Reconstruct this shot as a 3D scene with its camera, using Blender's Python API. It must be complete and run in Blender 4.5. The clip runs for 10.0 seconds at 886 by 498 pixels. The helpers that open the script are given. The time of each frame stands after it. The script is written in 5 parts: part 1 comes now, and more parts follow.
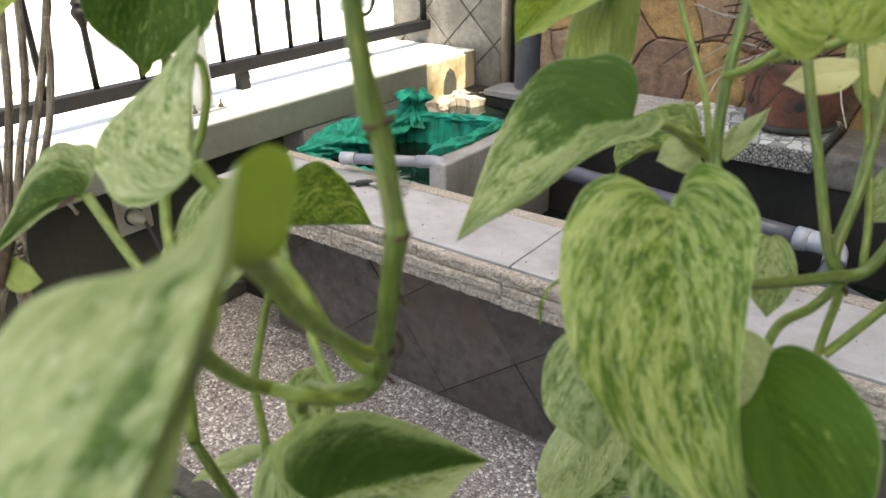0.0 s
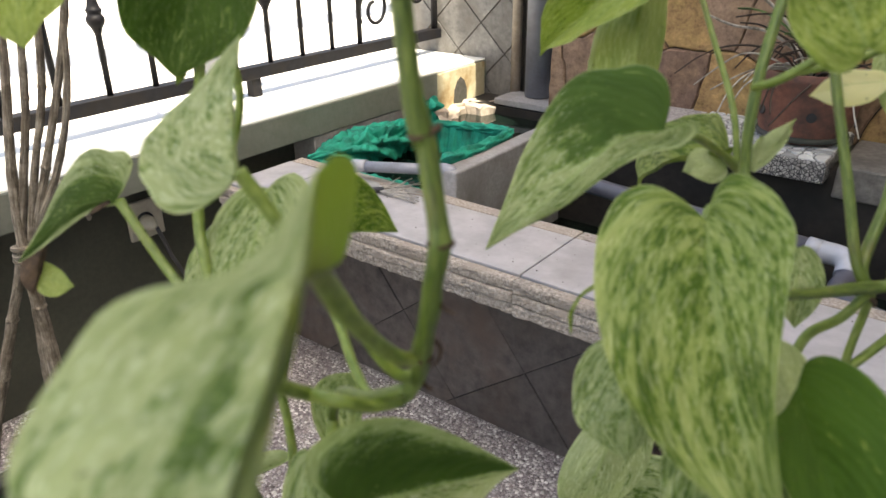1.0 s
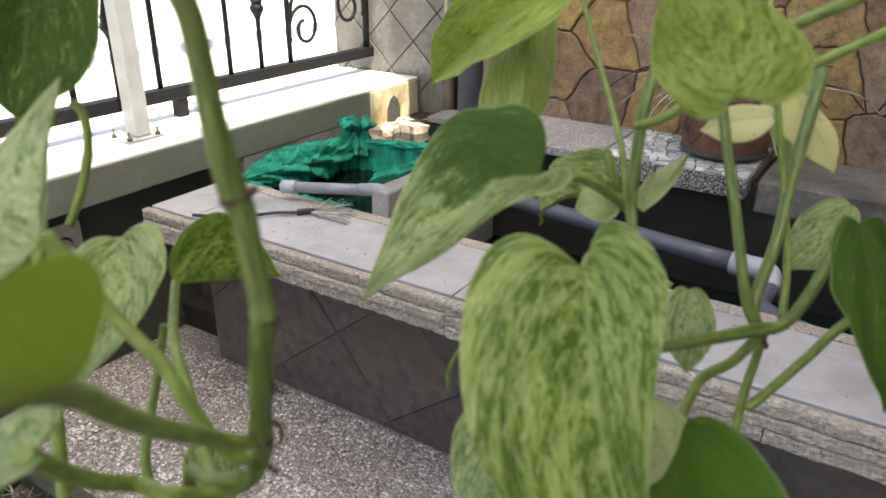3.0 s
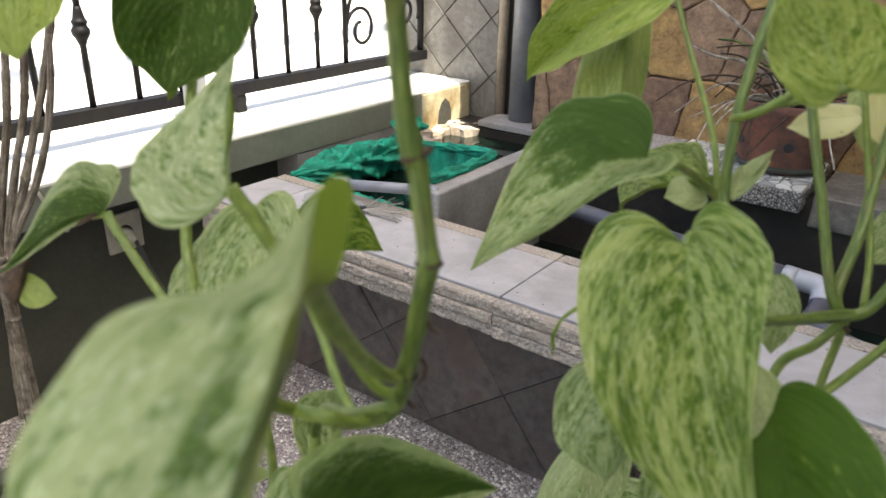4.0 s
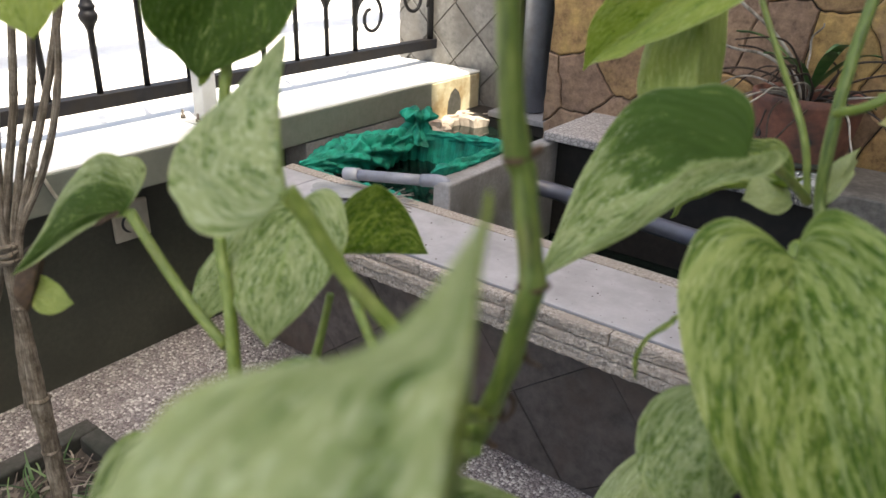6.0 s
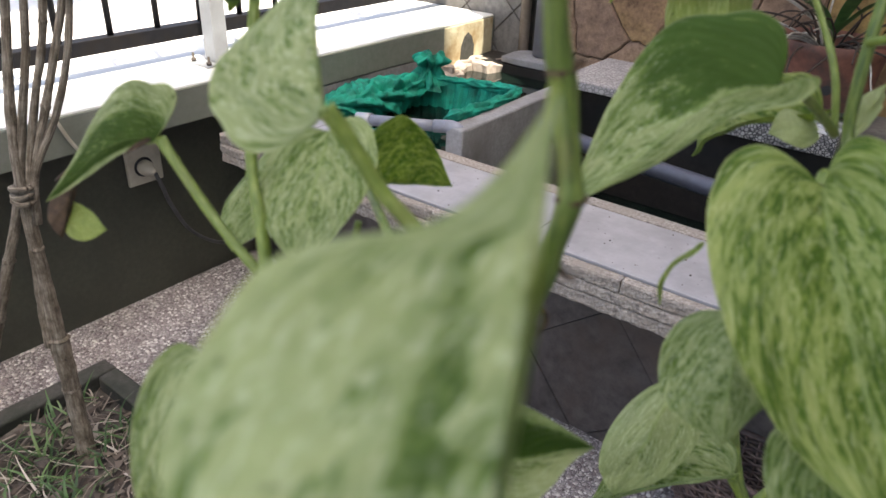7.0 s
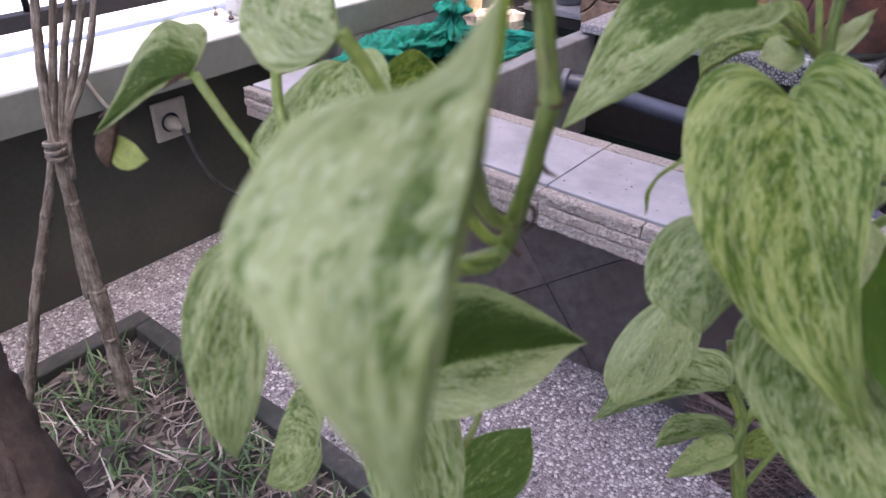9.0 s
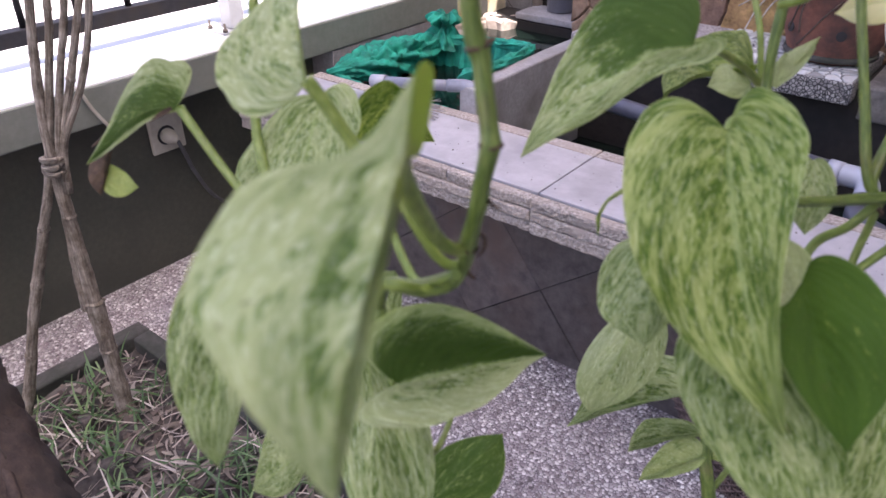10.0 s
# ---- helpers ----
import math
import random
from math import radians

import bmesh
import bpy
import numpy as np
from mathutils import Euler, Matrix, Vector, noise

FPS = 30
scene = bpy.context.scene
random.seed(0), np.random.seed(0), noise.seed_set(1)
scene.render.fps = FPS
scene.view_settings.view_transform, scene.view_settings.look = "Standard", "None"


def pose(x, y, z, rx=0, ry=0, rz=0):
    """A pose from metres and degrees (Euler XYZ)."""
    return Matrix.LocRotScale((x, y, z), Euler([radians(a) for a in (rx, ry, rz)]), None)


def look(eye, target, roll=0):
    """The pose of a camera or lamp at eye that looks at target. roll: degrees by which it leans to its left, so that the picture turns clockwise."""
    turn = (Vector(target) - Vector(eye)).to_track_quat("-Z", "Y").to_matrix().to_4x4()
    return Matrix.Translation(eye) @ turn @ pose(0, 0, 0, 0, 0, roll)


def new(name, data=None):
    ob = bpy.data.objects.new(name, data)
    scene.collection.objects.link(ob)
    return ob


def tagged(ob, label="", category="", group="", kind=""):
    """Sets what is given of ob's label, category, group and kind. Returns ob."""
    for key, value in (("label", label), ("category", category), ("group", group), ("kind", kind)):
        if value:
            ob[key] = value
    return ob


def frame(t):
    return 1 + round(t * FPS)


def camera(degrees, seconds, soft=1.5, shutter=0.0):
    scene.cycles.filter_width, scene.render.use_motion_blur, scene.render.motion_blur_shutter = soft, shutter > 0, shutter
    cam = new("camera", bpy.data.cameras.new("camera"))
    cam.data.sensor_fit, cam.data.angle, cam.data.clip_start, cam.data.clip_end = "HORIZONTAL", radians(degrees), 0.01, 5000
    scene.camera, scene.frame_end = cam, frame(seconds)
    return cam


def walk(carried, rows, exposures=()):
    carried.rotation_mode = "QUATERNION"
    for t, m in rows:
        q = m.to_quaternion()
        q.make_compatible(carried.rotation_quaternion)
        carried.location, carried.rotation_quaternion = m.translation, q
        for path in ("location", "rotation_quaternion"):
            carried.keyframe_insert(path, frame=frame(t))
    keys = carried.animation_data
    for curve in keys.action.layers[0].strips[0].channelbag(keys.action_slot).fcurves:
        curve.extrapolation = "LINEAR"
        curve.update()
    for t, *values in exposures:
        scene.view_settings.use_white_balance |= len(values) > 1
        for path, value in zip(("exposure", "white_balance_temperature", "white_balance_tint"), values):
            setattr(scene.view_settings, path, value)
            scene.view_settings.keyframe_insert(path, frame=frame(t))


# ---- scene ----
cam = camera(61.81, 10.0, soft=1.5)
cam.data.dof.use_dof, cam.data.dof.focus_distance, cam.data.dof.aperture_fstop = True, 0.9, 27.0
PATH = [
    (0, 1.4199, 0.2715, 0.9202, 64.360, 0.826, 36.857),
    (0.5, 1.4181, 0.2641, 0.9234, 65.373, 0.926, 36.963),
    (1, 1.4162, 0.2672, 0.9209, 64.978, 0.653, 37.560),
    (1.5, 1.4193, 0.2664, 0.9193, 65.090, 0.196, 37.294),
    (2, 1.4207, 0.2806, 0.9222, 65.567, -0.212, 33.901),
    (2.5, 1.4210, 0.2845, 0.9230, 66.155, -0.136, 33.342),
    (2.7, 1.4204, 0.2883, 0.9225, 66.116, -0.180, 32.962),
    (3.8, 1.4213, 0.2790, 0.9249, 66.763, -0.304, 34.074),
    (4, 1.4166, 0.2647, 0.9219, 66.538, -1.127, 36.729),
    (4.5, 1.4169, 0.2602, 0.9232, 66.799, -1.069, 38.381),
    (5, 1.4145, 0.2592, 0.9228, 66.721, -0.638, 38.968),
    (5.2, 1.4123, 0.2580, 0.9216, 66.578, -0.620, 38.822),
    (6.3, 1.3909, 0.2757, 0.9156, 65.240, -1.812, 36.854),
    (6.5, 1.3916, 0.2740, 0.9146, 64.122, -1.765, 37.292),
    (7, 1.3934, 0.2666, 0.9137, 61.793, -1.765, 38.140),
    (7.5, 1.3969, 0.2631, 0.9148, 59.591, -0.633, 39.290),
    (8, 1.4081, 0.2515, 0.9149, 58.997, -0.829, 40.954),
    (8.5, 1.4058, 0.2525, 0.9132, 58.125, -0.221, 39.759),
    (9, 1.4091, 0.2533, 0.9147, 58.247, -0.124, 39.478),
    (9.5, 1.4178, 0.2529, 0.9202, 58.368, -0.246, 39.586),
    (10, 1.4215, 0.2506, 0.9251, 58.732, 0.443, 38.991),
]
walk(cam, [(t, pose(x, y, z, rx, ry, rz)) for t, x, y, z, rx, ry, rz in PATH],
     exposures=[(0.0, 1.84, 7150, 3), (1.0, 1.67, 7100, 7), (2.5, 1.66, 7000, 5), (4.0, 1.64, 6950, 6), (4.5, 1.57, 6950, 7), (6.5, 1.49, 6800, 7), (7.5, 1.58, 6250, 16), (8.5, 1.71, 5950, 27), (10.0, 1.81, 6150, 27)])

# ---- light ----
SUN_EL, SUN_AZ = 66.0, 115.0   # elevation, and bearing from +y towards +x
world = bpy.data.worlds.new("world")
scene.world = world
world.use_nodes = True
sky = world.node_tree.nodes.new("ShaderNodeTexSky")
sky.sky_type, sky.sun_disc = "NISHITA", False
sky.dust_density, sky.ozone_density = 5.0, 0.4
sky.sun_elevation, sky.sun_rotation = radians(SUN_EL), radians(SUN_AZ)
world.node_tree.links.new(sky.outputs[0], world.node_tree.nodes["Background"].inputs[0])
world.node_tree.nodes["Background"].inputs[1].default_value = 0.15
sun = new("sun", bpy.data.lights.new("sun", "SUN"))
sun.data.energy, sun.data.angle, sun.data.color = 4.0, radians(0.5), (1.0, 0.93, 0.82)
to_sun = Vector((math.sin(radians(SUN_AZ)) * math.cos(radians(SUN_EL)), math.cos(radians(SUN_AZ)) * math.cos(radians(SUN_EL)), math.sin(radians(SUN_EL))))
sun.matrix_world = look(to_sun * 10, (0, 0, 0))

# ---- materials ----
def nodes_of(name, rough=0.6, metal=0.0):
    m = bpy.data.materials.new(name)
    m.use_nodes = True
    t = m.node_tree
    b = t.nodes["Principled BSDF"]
    b.inputs["Roughness"].default_value, b.inputs["Metallic"].default_value = rough, metal
    return m, t, b


def link(t, a, b):
    t.links.new(a, b)


def node(t, kind, **values):
    n = t.nodes.new(kind)
    for k, v in values.items():
        n.inputs[k].default_value = v
    return n


def ramp(t, fac, stops):
    r = t.nodes.new("ShaderNodeValToRGB")
    e = r.color_ramp.elements
    while len(e) < len(stops):
        e.new(0.5)
    for s, (p, c) in zip(e, stops):
        s.position, s.color = p, (*c, 1)
    link(t, fac, r.inputs[0])
    return r.outputs[0]


def mix(t, fac, a, b, mode="MIX"):
    n = t.nodes.new("ShaderNodeMix")
    n.data_type, n.blend_type = "RGBA", mode
    for value, socket in ((fac, n.inputs[0]), (a, n.inputs[6]), (b, n.inputs[7])):
        if isinstance(value, (int, float)):
            socket.default_value = value
        elif isinstance(value, tuple):
            socket.default_value = (*value, 1)
        else:
            link(t, value, socket)
    return n.outputs[2]


def bump(t, b, height, strength=0.3, distance=0.002):
    n = node(t, "ShaderNodeBump", Strength=strength, Distance=distance)
    link(t, height, n.inputs["Height"])
    link(t, n.outputs[0], b.inputs["Normal"])


def surface(name, dark, light, grain=60.0, stain=4.0, stain_colour=None, rough=0.6, relief=0.2, metal=0.0, vary=0.0):
    """Two scales of variation: fine grain between two tones, and broad stains."""
    m, t, b = nodes_of(name, rough, metal)
    co = t.nodes.new("ShaderNodeTexCoord").outputs["Object"]
    fine = node(t, "ShaderNodeTexNoise", Scale=grain, Detail=6.0, Roughness=0.65)
    broad = node(t, "ShaderNodeTexNoise", Scale=stain, Detail=4.0, Roughness=0.6)
    link(t, co, fine.inputs["Vector"])
    link(t, co, broad.inputs["Vector"])
    colour = ramp(t, fine.outputs[0], [(0.3, dark), (0.7, light)])
    if stain_colour:
        k = ramp(t, broad.outputs[0], [(0.45, (0, 0, 0)), (0.68, (1, 1, 1))])
        colour = mix(t, k, colour, stain_colour)
    if vary:
        info = t.nodes.new("ShaderNodeObjectInfo")
        hsv = t.nodes.new("ShaderNodeHueSaturation")
        mr = node(t, "ShaderNodeMapRange", **{"To Min": 1 - vary, "To Max": 1 + vary})
        link(t, info.outputs["Random"], mr.inputs["Value"])
        link(t, mr.outputs[0], hsv.inputs["Value"])
        link(t, colour, hsv.inputs["Color"])
        colour = hsv.outputs[0]
    link(t, colour, b.inputs["Base Color"])
    if relief:
        bump(t, b, fine.outputs[0], relief)
    return m


MAT = {}
MAT["wall_paint"] = surface("wall_paint", (0.058, 0.060, 0.044), (0.080, 0.081, 0.060), 90, 3.5, (0.046, 0.046, 0.035), 0.7, 0.12)
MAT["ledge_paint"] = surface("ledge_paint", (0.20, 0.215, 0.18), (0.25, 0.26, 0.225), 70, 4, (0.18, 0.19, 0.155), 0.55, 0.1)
# Whitened well past paint so the rail's shadow on it blows out.
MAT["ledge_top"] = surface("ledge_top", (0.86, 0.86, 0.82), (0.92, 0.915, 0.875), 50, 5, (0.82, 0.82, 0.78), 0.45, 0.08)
# Sunlight on the coping's end, put into the colour as pale yellow.
MAT["sun_yellow"] = surface("sun_yellow", (0.50, 0.43, 0.27), (0.66, 0.60, 0.42), 30, 14, (0.36, 0.26, 0.13), 0.8, 0.3)
MAT["cement"] = surface("cement", (0.26, 0.25, 0.25), (0.36, 0.35, 0.35), 120, 7, (0.20, 0.19, 0.18), 0.85, 0.35)
MAT["old_slab"] = surface("old_slab", (0.11, 0.10, 0.088), (0.21, 0.195, 0.175), 90, 9, (0.08, 0.072, 0.062), 0.85, 0.5)
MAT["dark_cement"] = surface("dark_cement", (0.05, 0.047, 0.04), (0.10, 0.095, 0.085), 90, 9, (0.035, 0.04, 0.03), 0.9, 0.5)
# Deep shade of the pond and tank insides, put into a near-black colour.
MAT["pond_shade"] = surface("pond_shade", (0.014, 0.011, 0.009), (0.032, 0.025, 0.02), 60, 6, (0.01, 0.009, 0.007), 0.8, 0.4)
MAT["slate_joint"] = surface("slate_joint", (0.022, 0.019, 0.017), (0.06, 0.052, 0.047), 150, 12, None, 0.95, 0.4)
MAT["slate"] = surface("slate", (0.066, 0.057, 0.052), (0.158, 0.134, 0.124), 40, 7, (0.12, 0.085, 0.068), 0.55, 0.45, vary=0.26)
MAT["cap_tile"] = surface("cap_tile", (0.37, 0.352, 0.355), (0.47, 0.452, 0.455), 25, 10, (0.32, 0.302, 0.30), 0.5, 0.05, vary=0.05)
MAT["ledger_stone"] = surface("ledger_stone", (0.16, 0.13, 0.108), (0.60, 0.53, 0.455), 190, 26, (0.36, 0.305, 0.255), 0.9, 1.0, vary=0.12)
MAT["grout"] = surface("grout", (0.04, 0.034, 0.029), (0.085, 0.072, 0.06), 150, 12, None, 0.95, 0.4)
MAT["pvc"] = surface("pvc", (0.24, 0.25, 0.30), (0.29, 0.30, 0.35), 30, 20, (0.2, 0.2, 0.22), 0.35, 0.03)
MAT["pvc_dark"] = surface("pvc_dark", (0.085, 0.088, 0.115), (0.11, 0.112, 0.14), 30, 20, (0.08, 0.08, 0.09), 0.3, 0.03)
MAT["pvc_pale"] = surface("pvc_pale", (0.36, 0.37, 0.42), (0.45, 0.46, 0.51), 30, 20, (0.4, 0.4, 0.42), 0.35, 0.03)
MAT["iron"] = surface("iron", (0.008, 0.008, 0.010), (0.016, 0.016, 0.019), 60, 20, (0.016, 0.014, 0.013), 0.5, 0.1)
MAT["iron"].node_tree.nodes["Principled BSDF"].inputs["Specular IOR Level"].default_value = 0.12
MAT["white_metal"] = surface("white_metal", (0.30, 0.31, 0.32), (0.36, 0.37, 0.385), 40, 20, (0.25, 0.255, 0.255), 0.4, 0.03)
MAT["rust"] = surface("rust", (0.05, 0.04, 0.033), (0.11, 0.09, 0.075), 200, 40, None, 0.85, 0.4)
MAT["plastic_white"] = surface("plastic_white", (0.48, 0.45, 0.37), (0.56, 0.53, 0.45), 30, 20, (0.40, 0.36, 0.29), 0.4, 0.02)
MAT["black_rubber"] = surface("black_rubber", (0.015, 0.015, 0.016), (0.03, 0.03, 0.032), 50, 20, None, 0.5, 0.05)
MAT["grey_rubber"] = surface("grey_rubber", (0.05, 0.05, 0.052), (0.10, 0.10, 0.105), 50, 20, None, 0.5, 0.05)
MAT["terracotta"] = surface("terracotta", (0.15, 0.06, 0.04), (0.25, 0.105, 0.068), 60, 14, (0.07, 0.042, 0.035), 0.85, 0.4)
MAT["soil"] = surface("soil", (0.016, 0.013, 0.011), (0.065, 0.054, 0.045), 90, 9, (0.15, 0.13, 0.11), 0.95, 1.0)
def fibre_material(name, dark, mid, light):
    """Dry bark: long pale and dark fibres with blotches and cracks."""
    m, t, b = nodes_of(name, 0.9)
    co = t.nodes.new("ShaderNodeTexCoord").outputs["Object"]
    st = t.nodes.new("ShaderNodeMapping")
    st.inputs["Scale"].default_value = (11, 22, 1)
    link(t, t.nodes.new("ShaderNodeUVMap").outputs[0], st.inputs["Vector"])
    fibre = node(t, "ShaderNodeTexNoise", Scale=1.0, Detail=7.0, Roughness=0.7)
    link(t, st.outputs[0], fibre.inputs["Vector"])
    broad = node(t, "ShaderNodeTexNoise", Scale=38.0, Detail=6.0, Roughness=0.7)
    link(t, co, broad.inputs["Vector"])
    colour = ramp(t, fibre.outputs[0], [(0.34, dark), (0.5, mid), (0.66, light)])
    k = ramp(t, broad.outputs[0], [(0.40, (0.55, 0.52, 0.48)), (0.58, (1.0, 1.0, 1.0))])
    link(t, mix(t, 1.0, colour, k, "MULTIPLY"), b.inputs["Base Color"])
    bump(t, b, fibre.outputs[0], 1.0, 0.002)
    return m


MAT["bark"] = fibre_material("bark", (0.11, 0.086, 0.064), (0.28, 0.235, 0.182), (0.47, 0.41, 0.335))
MAT["dark_bark"] = surface("dark_bark", (0.03, 0.019, 0.013), (0.085, 0.056, 0.04), 80, 15, (0.026, 0.02, 0.014), 0.9, 0.9)
MAT["blocker_pale"] = surface("blocker_pale", (0.55, 0.54, 0.5), (0.62, 0.61, 0.57), 20, 2, (0.5, 0.49, 0.45), 0.8, 0.1)
MAT["paving"] = surface("paving", (0.70, 0.69, 0.66), (0.80, 0.79, 0.76), 20, 1.5, (0.66, 0.65, 0.62), 0.9, 0.3)
MAT["brown_board"] = surface("brown_board", (0.06, 0.035, 0.024), (0.10, 0.062, 0.044), 20, 3, None, 0.8, 0.2)
MAT["root"] = surface("root", (0.26, 0.23, 0.19), (0.46, 0.42, 0.36), 90, 40, (0.12, 0.10, 0.075), 0.7, 0.2)
MAT["pillar_tile"] = surface("pillar_tile", (0.10, 0.096, 0.09), (0.21, 0.20, 0.188), 55, 11, (0.12, 0.108, 0.095), 0.5, 0.3, vary=0.16)
MAT["trim_tan"] = surface("trim_tan", (0.36, 0.30, 0.24), (0.5, 0.43, 0.36), 60, 10, (0.3, 0.25, 0.2), 0.7, 0.2)


def pebble_material(name, tones, gap, size, relief=0.8, flat=False):
    m, t, b = nodes_of(name, 0.55)
    co = t.nodes.new("ShaderNodeTexCoord").outputs["Object"]
    cells = node(t, "ShaderNodeTexVoronoi", Scale=1 / size)
    edge = node(t, "ShaderNodeTexVoronoi", Scale=1 / size)
    edge.feature = "DISTANCE_TO_EDGE"
    broad = node(t, "ShaderNodeTexNoise", Scale=5.0, Detail=3.0)
    for n in (cells, edge, broad):
        link(t, co, n.inputs["Vector"])
    sep = t.nodes.new("ShaderNodeSeparateColor")
    link(t, cells.outputs["Color"], sep.inputs[0])
    colour = ramp(t, sep.outputs[0], [(i / (len(tones) - 1), c) for i, c in enumerate(tones)])
    k = ramp(t, edge.outputs["Distance"], [(0.04, (0, 0, 0)), (0.16, (1, 1, 1))])
    colour = mix(t, k, gap, colour)
    shade = ramp(t, broad.outputs[0], [(0.35, (0.8, 0.78, 0.78)), (0.65, (1.0, 1.0, 1.0))])
    colour = mix(t, 1.0, colour, shade, "MULTIPLY")
    link(t, colour, b.inputs["Base Color"])
    bump(t, b, k, relief, size * 0.35)
    return m


MAT["pebble_floor"] = pebble_material("pebble_floor", [(0.24, 0.205, 0.205), (0.52, 0.475, 0.47), (0.35, 0.305, 0.31), (0.66, 0.63, 0.61), (0.41, 0.365, 0.365), (0.74, 0.715, 0.69)], (0.15, 0.13, 0.13), 0.006)
MAT["terrazzo"] = pebble_material("terrazzo", [(0.34, 0.32, 0.31), (0.50, 0.47, 0.46), (0.40, 0.375, 0.37), (0.60, 0.58, 0.56)], (0.25, 0.235, 0.23), 0.010, 0.2)
MAT["mosaic_edge"] = pebble_material("mosaic_edge", [(0.34, 0.33, 0.31), (0.55, 0.54, 0.5), (0.26, 0.25, 0.24)], (0.05, 0.05, 0.05), 0.0065)
MAT["bristle"] = surface("bristle", (0.24, 0.22, 0.20), (0.42, 0.40, 0.37), 120, 30, None, 0.8, 0.2)
MAT["shard"] = surface("shard", (0.45, 0.45, 0.43), (0.6, 0.6, 0.58), 80, 20, (0.38, 0.38, 0.37), 0.6, 0.1, vary=0.45)


def stone_material():
    m, t, b = nodes_of("flagstone", 0.8)
    co = t.nodes.new("ShaderNodeTexCoord").outputs["Object"]
    info = t.nodes.new("ShaderNodeObjectInfo")
    fine = node(t, "ShaderNodeTexNoise", Scale=34.0, Detail=12.0, Roughness=0.78)
    broad = node(t, "ShaderNodeTexNoise", Scale=11.0, Detail=5.0, Roughness=0.65)
    off = t.nodes.new("ShaderNodeVectorMath")
    mul = t.nodes.new("ShaderNodeVectorMath")
    mul.operation = "SCALE"
    mul.inputs[0].default_value = (7.0, 13.0, 5.0)
    link(t, info.outputs["Random"], mul.inputs["Scale"])
    link(t, co, off.inputs[0])
    link(t, mul.outputs[0], off.inputs[1])
    for n in (fine, broad):
        link(t, off.outputs[0], n.inputs["Vector"])
    base = ramp(t, info.outputs["Random"], [(0.0, (0.27, 0.18, 0.125)), (0.2, (0.37, 0.255, 0.18)), (0.36, (0.21, 0.135, 0.10)), (0.55, (0.38, 0.24, 0.115)), (0.8, (0.48, 0.32, 0.11)), (1.0, (0.33, 0.215, 0.15))])
    some = ramp(t, info.outputs["Random"], [(0.42, (0.12, 0.12, 0.12)), (0.55, (1, 1, 1))])
    patch = ramp(t, broad.outputs[0], [(0.45, (0, 0, 0)), (0.62, (1, 1, 1))])
    colour = mix(t, mix(t, 1.0, patch, some, "MULTIPLY"), base, (0.42, 0.29, 0.11))
    grain = ramp(t, fine.outputs[0], [(0.33, (0.34, 0.30, 0.27)), (0.45, (0.78, 0.75, 0.72)), (0.55, (1.05, 1.03, 1.0)), (0.68, (1.5, 1.46, 1.38))])
    colour = mix(t, 1.0, colour, grain, "MULTIPLY")
    link(t, colour, b.inputs["Base Color"])
    bump(t, b, fine.outputs[0], 1.0, 0.008)
    return m


MAT["flagstone"] = stone_material()


def water_material():
    m, t, b = nodes_of("water", 0.04)
    b.inputs["Base Color"].default_value = (0.006, 0.012, 0.009, 1)
    n = node(t, "ShaderNodeTexNoise", Scale=25.0, Detail=2.0)
    bump(t, b, n.outputs[0], 0.05, 0.004)
    return m


MAT["water"] = water_material()


def net_material():
    m, t, b = nodes_of("green_net", 0.75)
    co = t.nodes.new("ShaderNodeTexCoord").outputs["Object"]
    n = node(t, "ShaderNodeTexNoise", Scale=30.0, Detail=4.0)
    w = node(t, "ShaderNodeTexNoise", Scale=260.0, Detail=2.0)
    link(t, co, n.inputs["Vector"])
    link(t, co, w.inputs["Vector"])
    link(t, ramp(t, n.outputs[0], [(0.3, (0.0, 0.10, 0.066)), (0.7, (0.004, 0.34, 0.225))]), b.inputs["Base Color"])
    bump(t, b, w.outputs[0], 0.5, 0.003)
    return m


MAT["green_net"] = net_material()

# ---- building helpers ----
def part(name, bm, material, parent=None, label=""):
    me = bpy.data.meshes.new(name)
    bm.to_mesh(me)
    bm.free()
    ob = new(name, me)
    if material:
        me.materials.append(MAT[material] if isinstance(material, str) else material)
    ob.parent = parent
    if label:
        ob["label"] = label
    return ob


def thing(name, label, category, group="", kind="", at=(0, 0, 0)):
    ob = new(name)
    ob.location = at
    return tagged(ob, label, category, group, kind)


def smooth(bm):
    for f in bm.faces:
        f.smooth = True
    return bm


def box(x0, x1, y0, y1, z0, z1, bevel=0.0, bm=None, rough=0.0, cuts=0, seed=0):
    bm = bm or bmesh.new()
    b2 = bmesh.new()
    bmesh.ops.create_cube(b2, size=1.0, matrix=Matrix.Translation(((x0 + x1) / 2, (y0 + y1) / 2, (z0 + z1) / 2)) @ Matrix.Diagonal((x1 - x0, y1 - y0, z1 - z0, 1)))
    if bevel:
        bmesh.ops.bevel(b2, geom=b2.edges[:], offset=bevel, segments=2, affect="EDGES", profile=0.5)
    if cuts:
        bmesh.ops.subdivide_edges(b2, edges=b2.edges[:], cuts=cuts, use_grid_fill=True)
    if rough:
        for v in b2.verts:
            v.co += noise.noise_vector(v.co * 35 + Vector((seed, seed * 2, 0))) * rough
    me = bpy.data.meshes.new("tmp")
    b2.to_mesh(me)
    b2.free()
    bm.from_mesh(me)
    bpy.data.meshes.remove(me)
    return bm


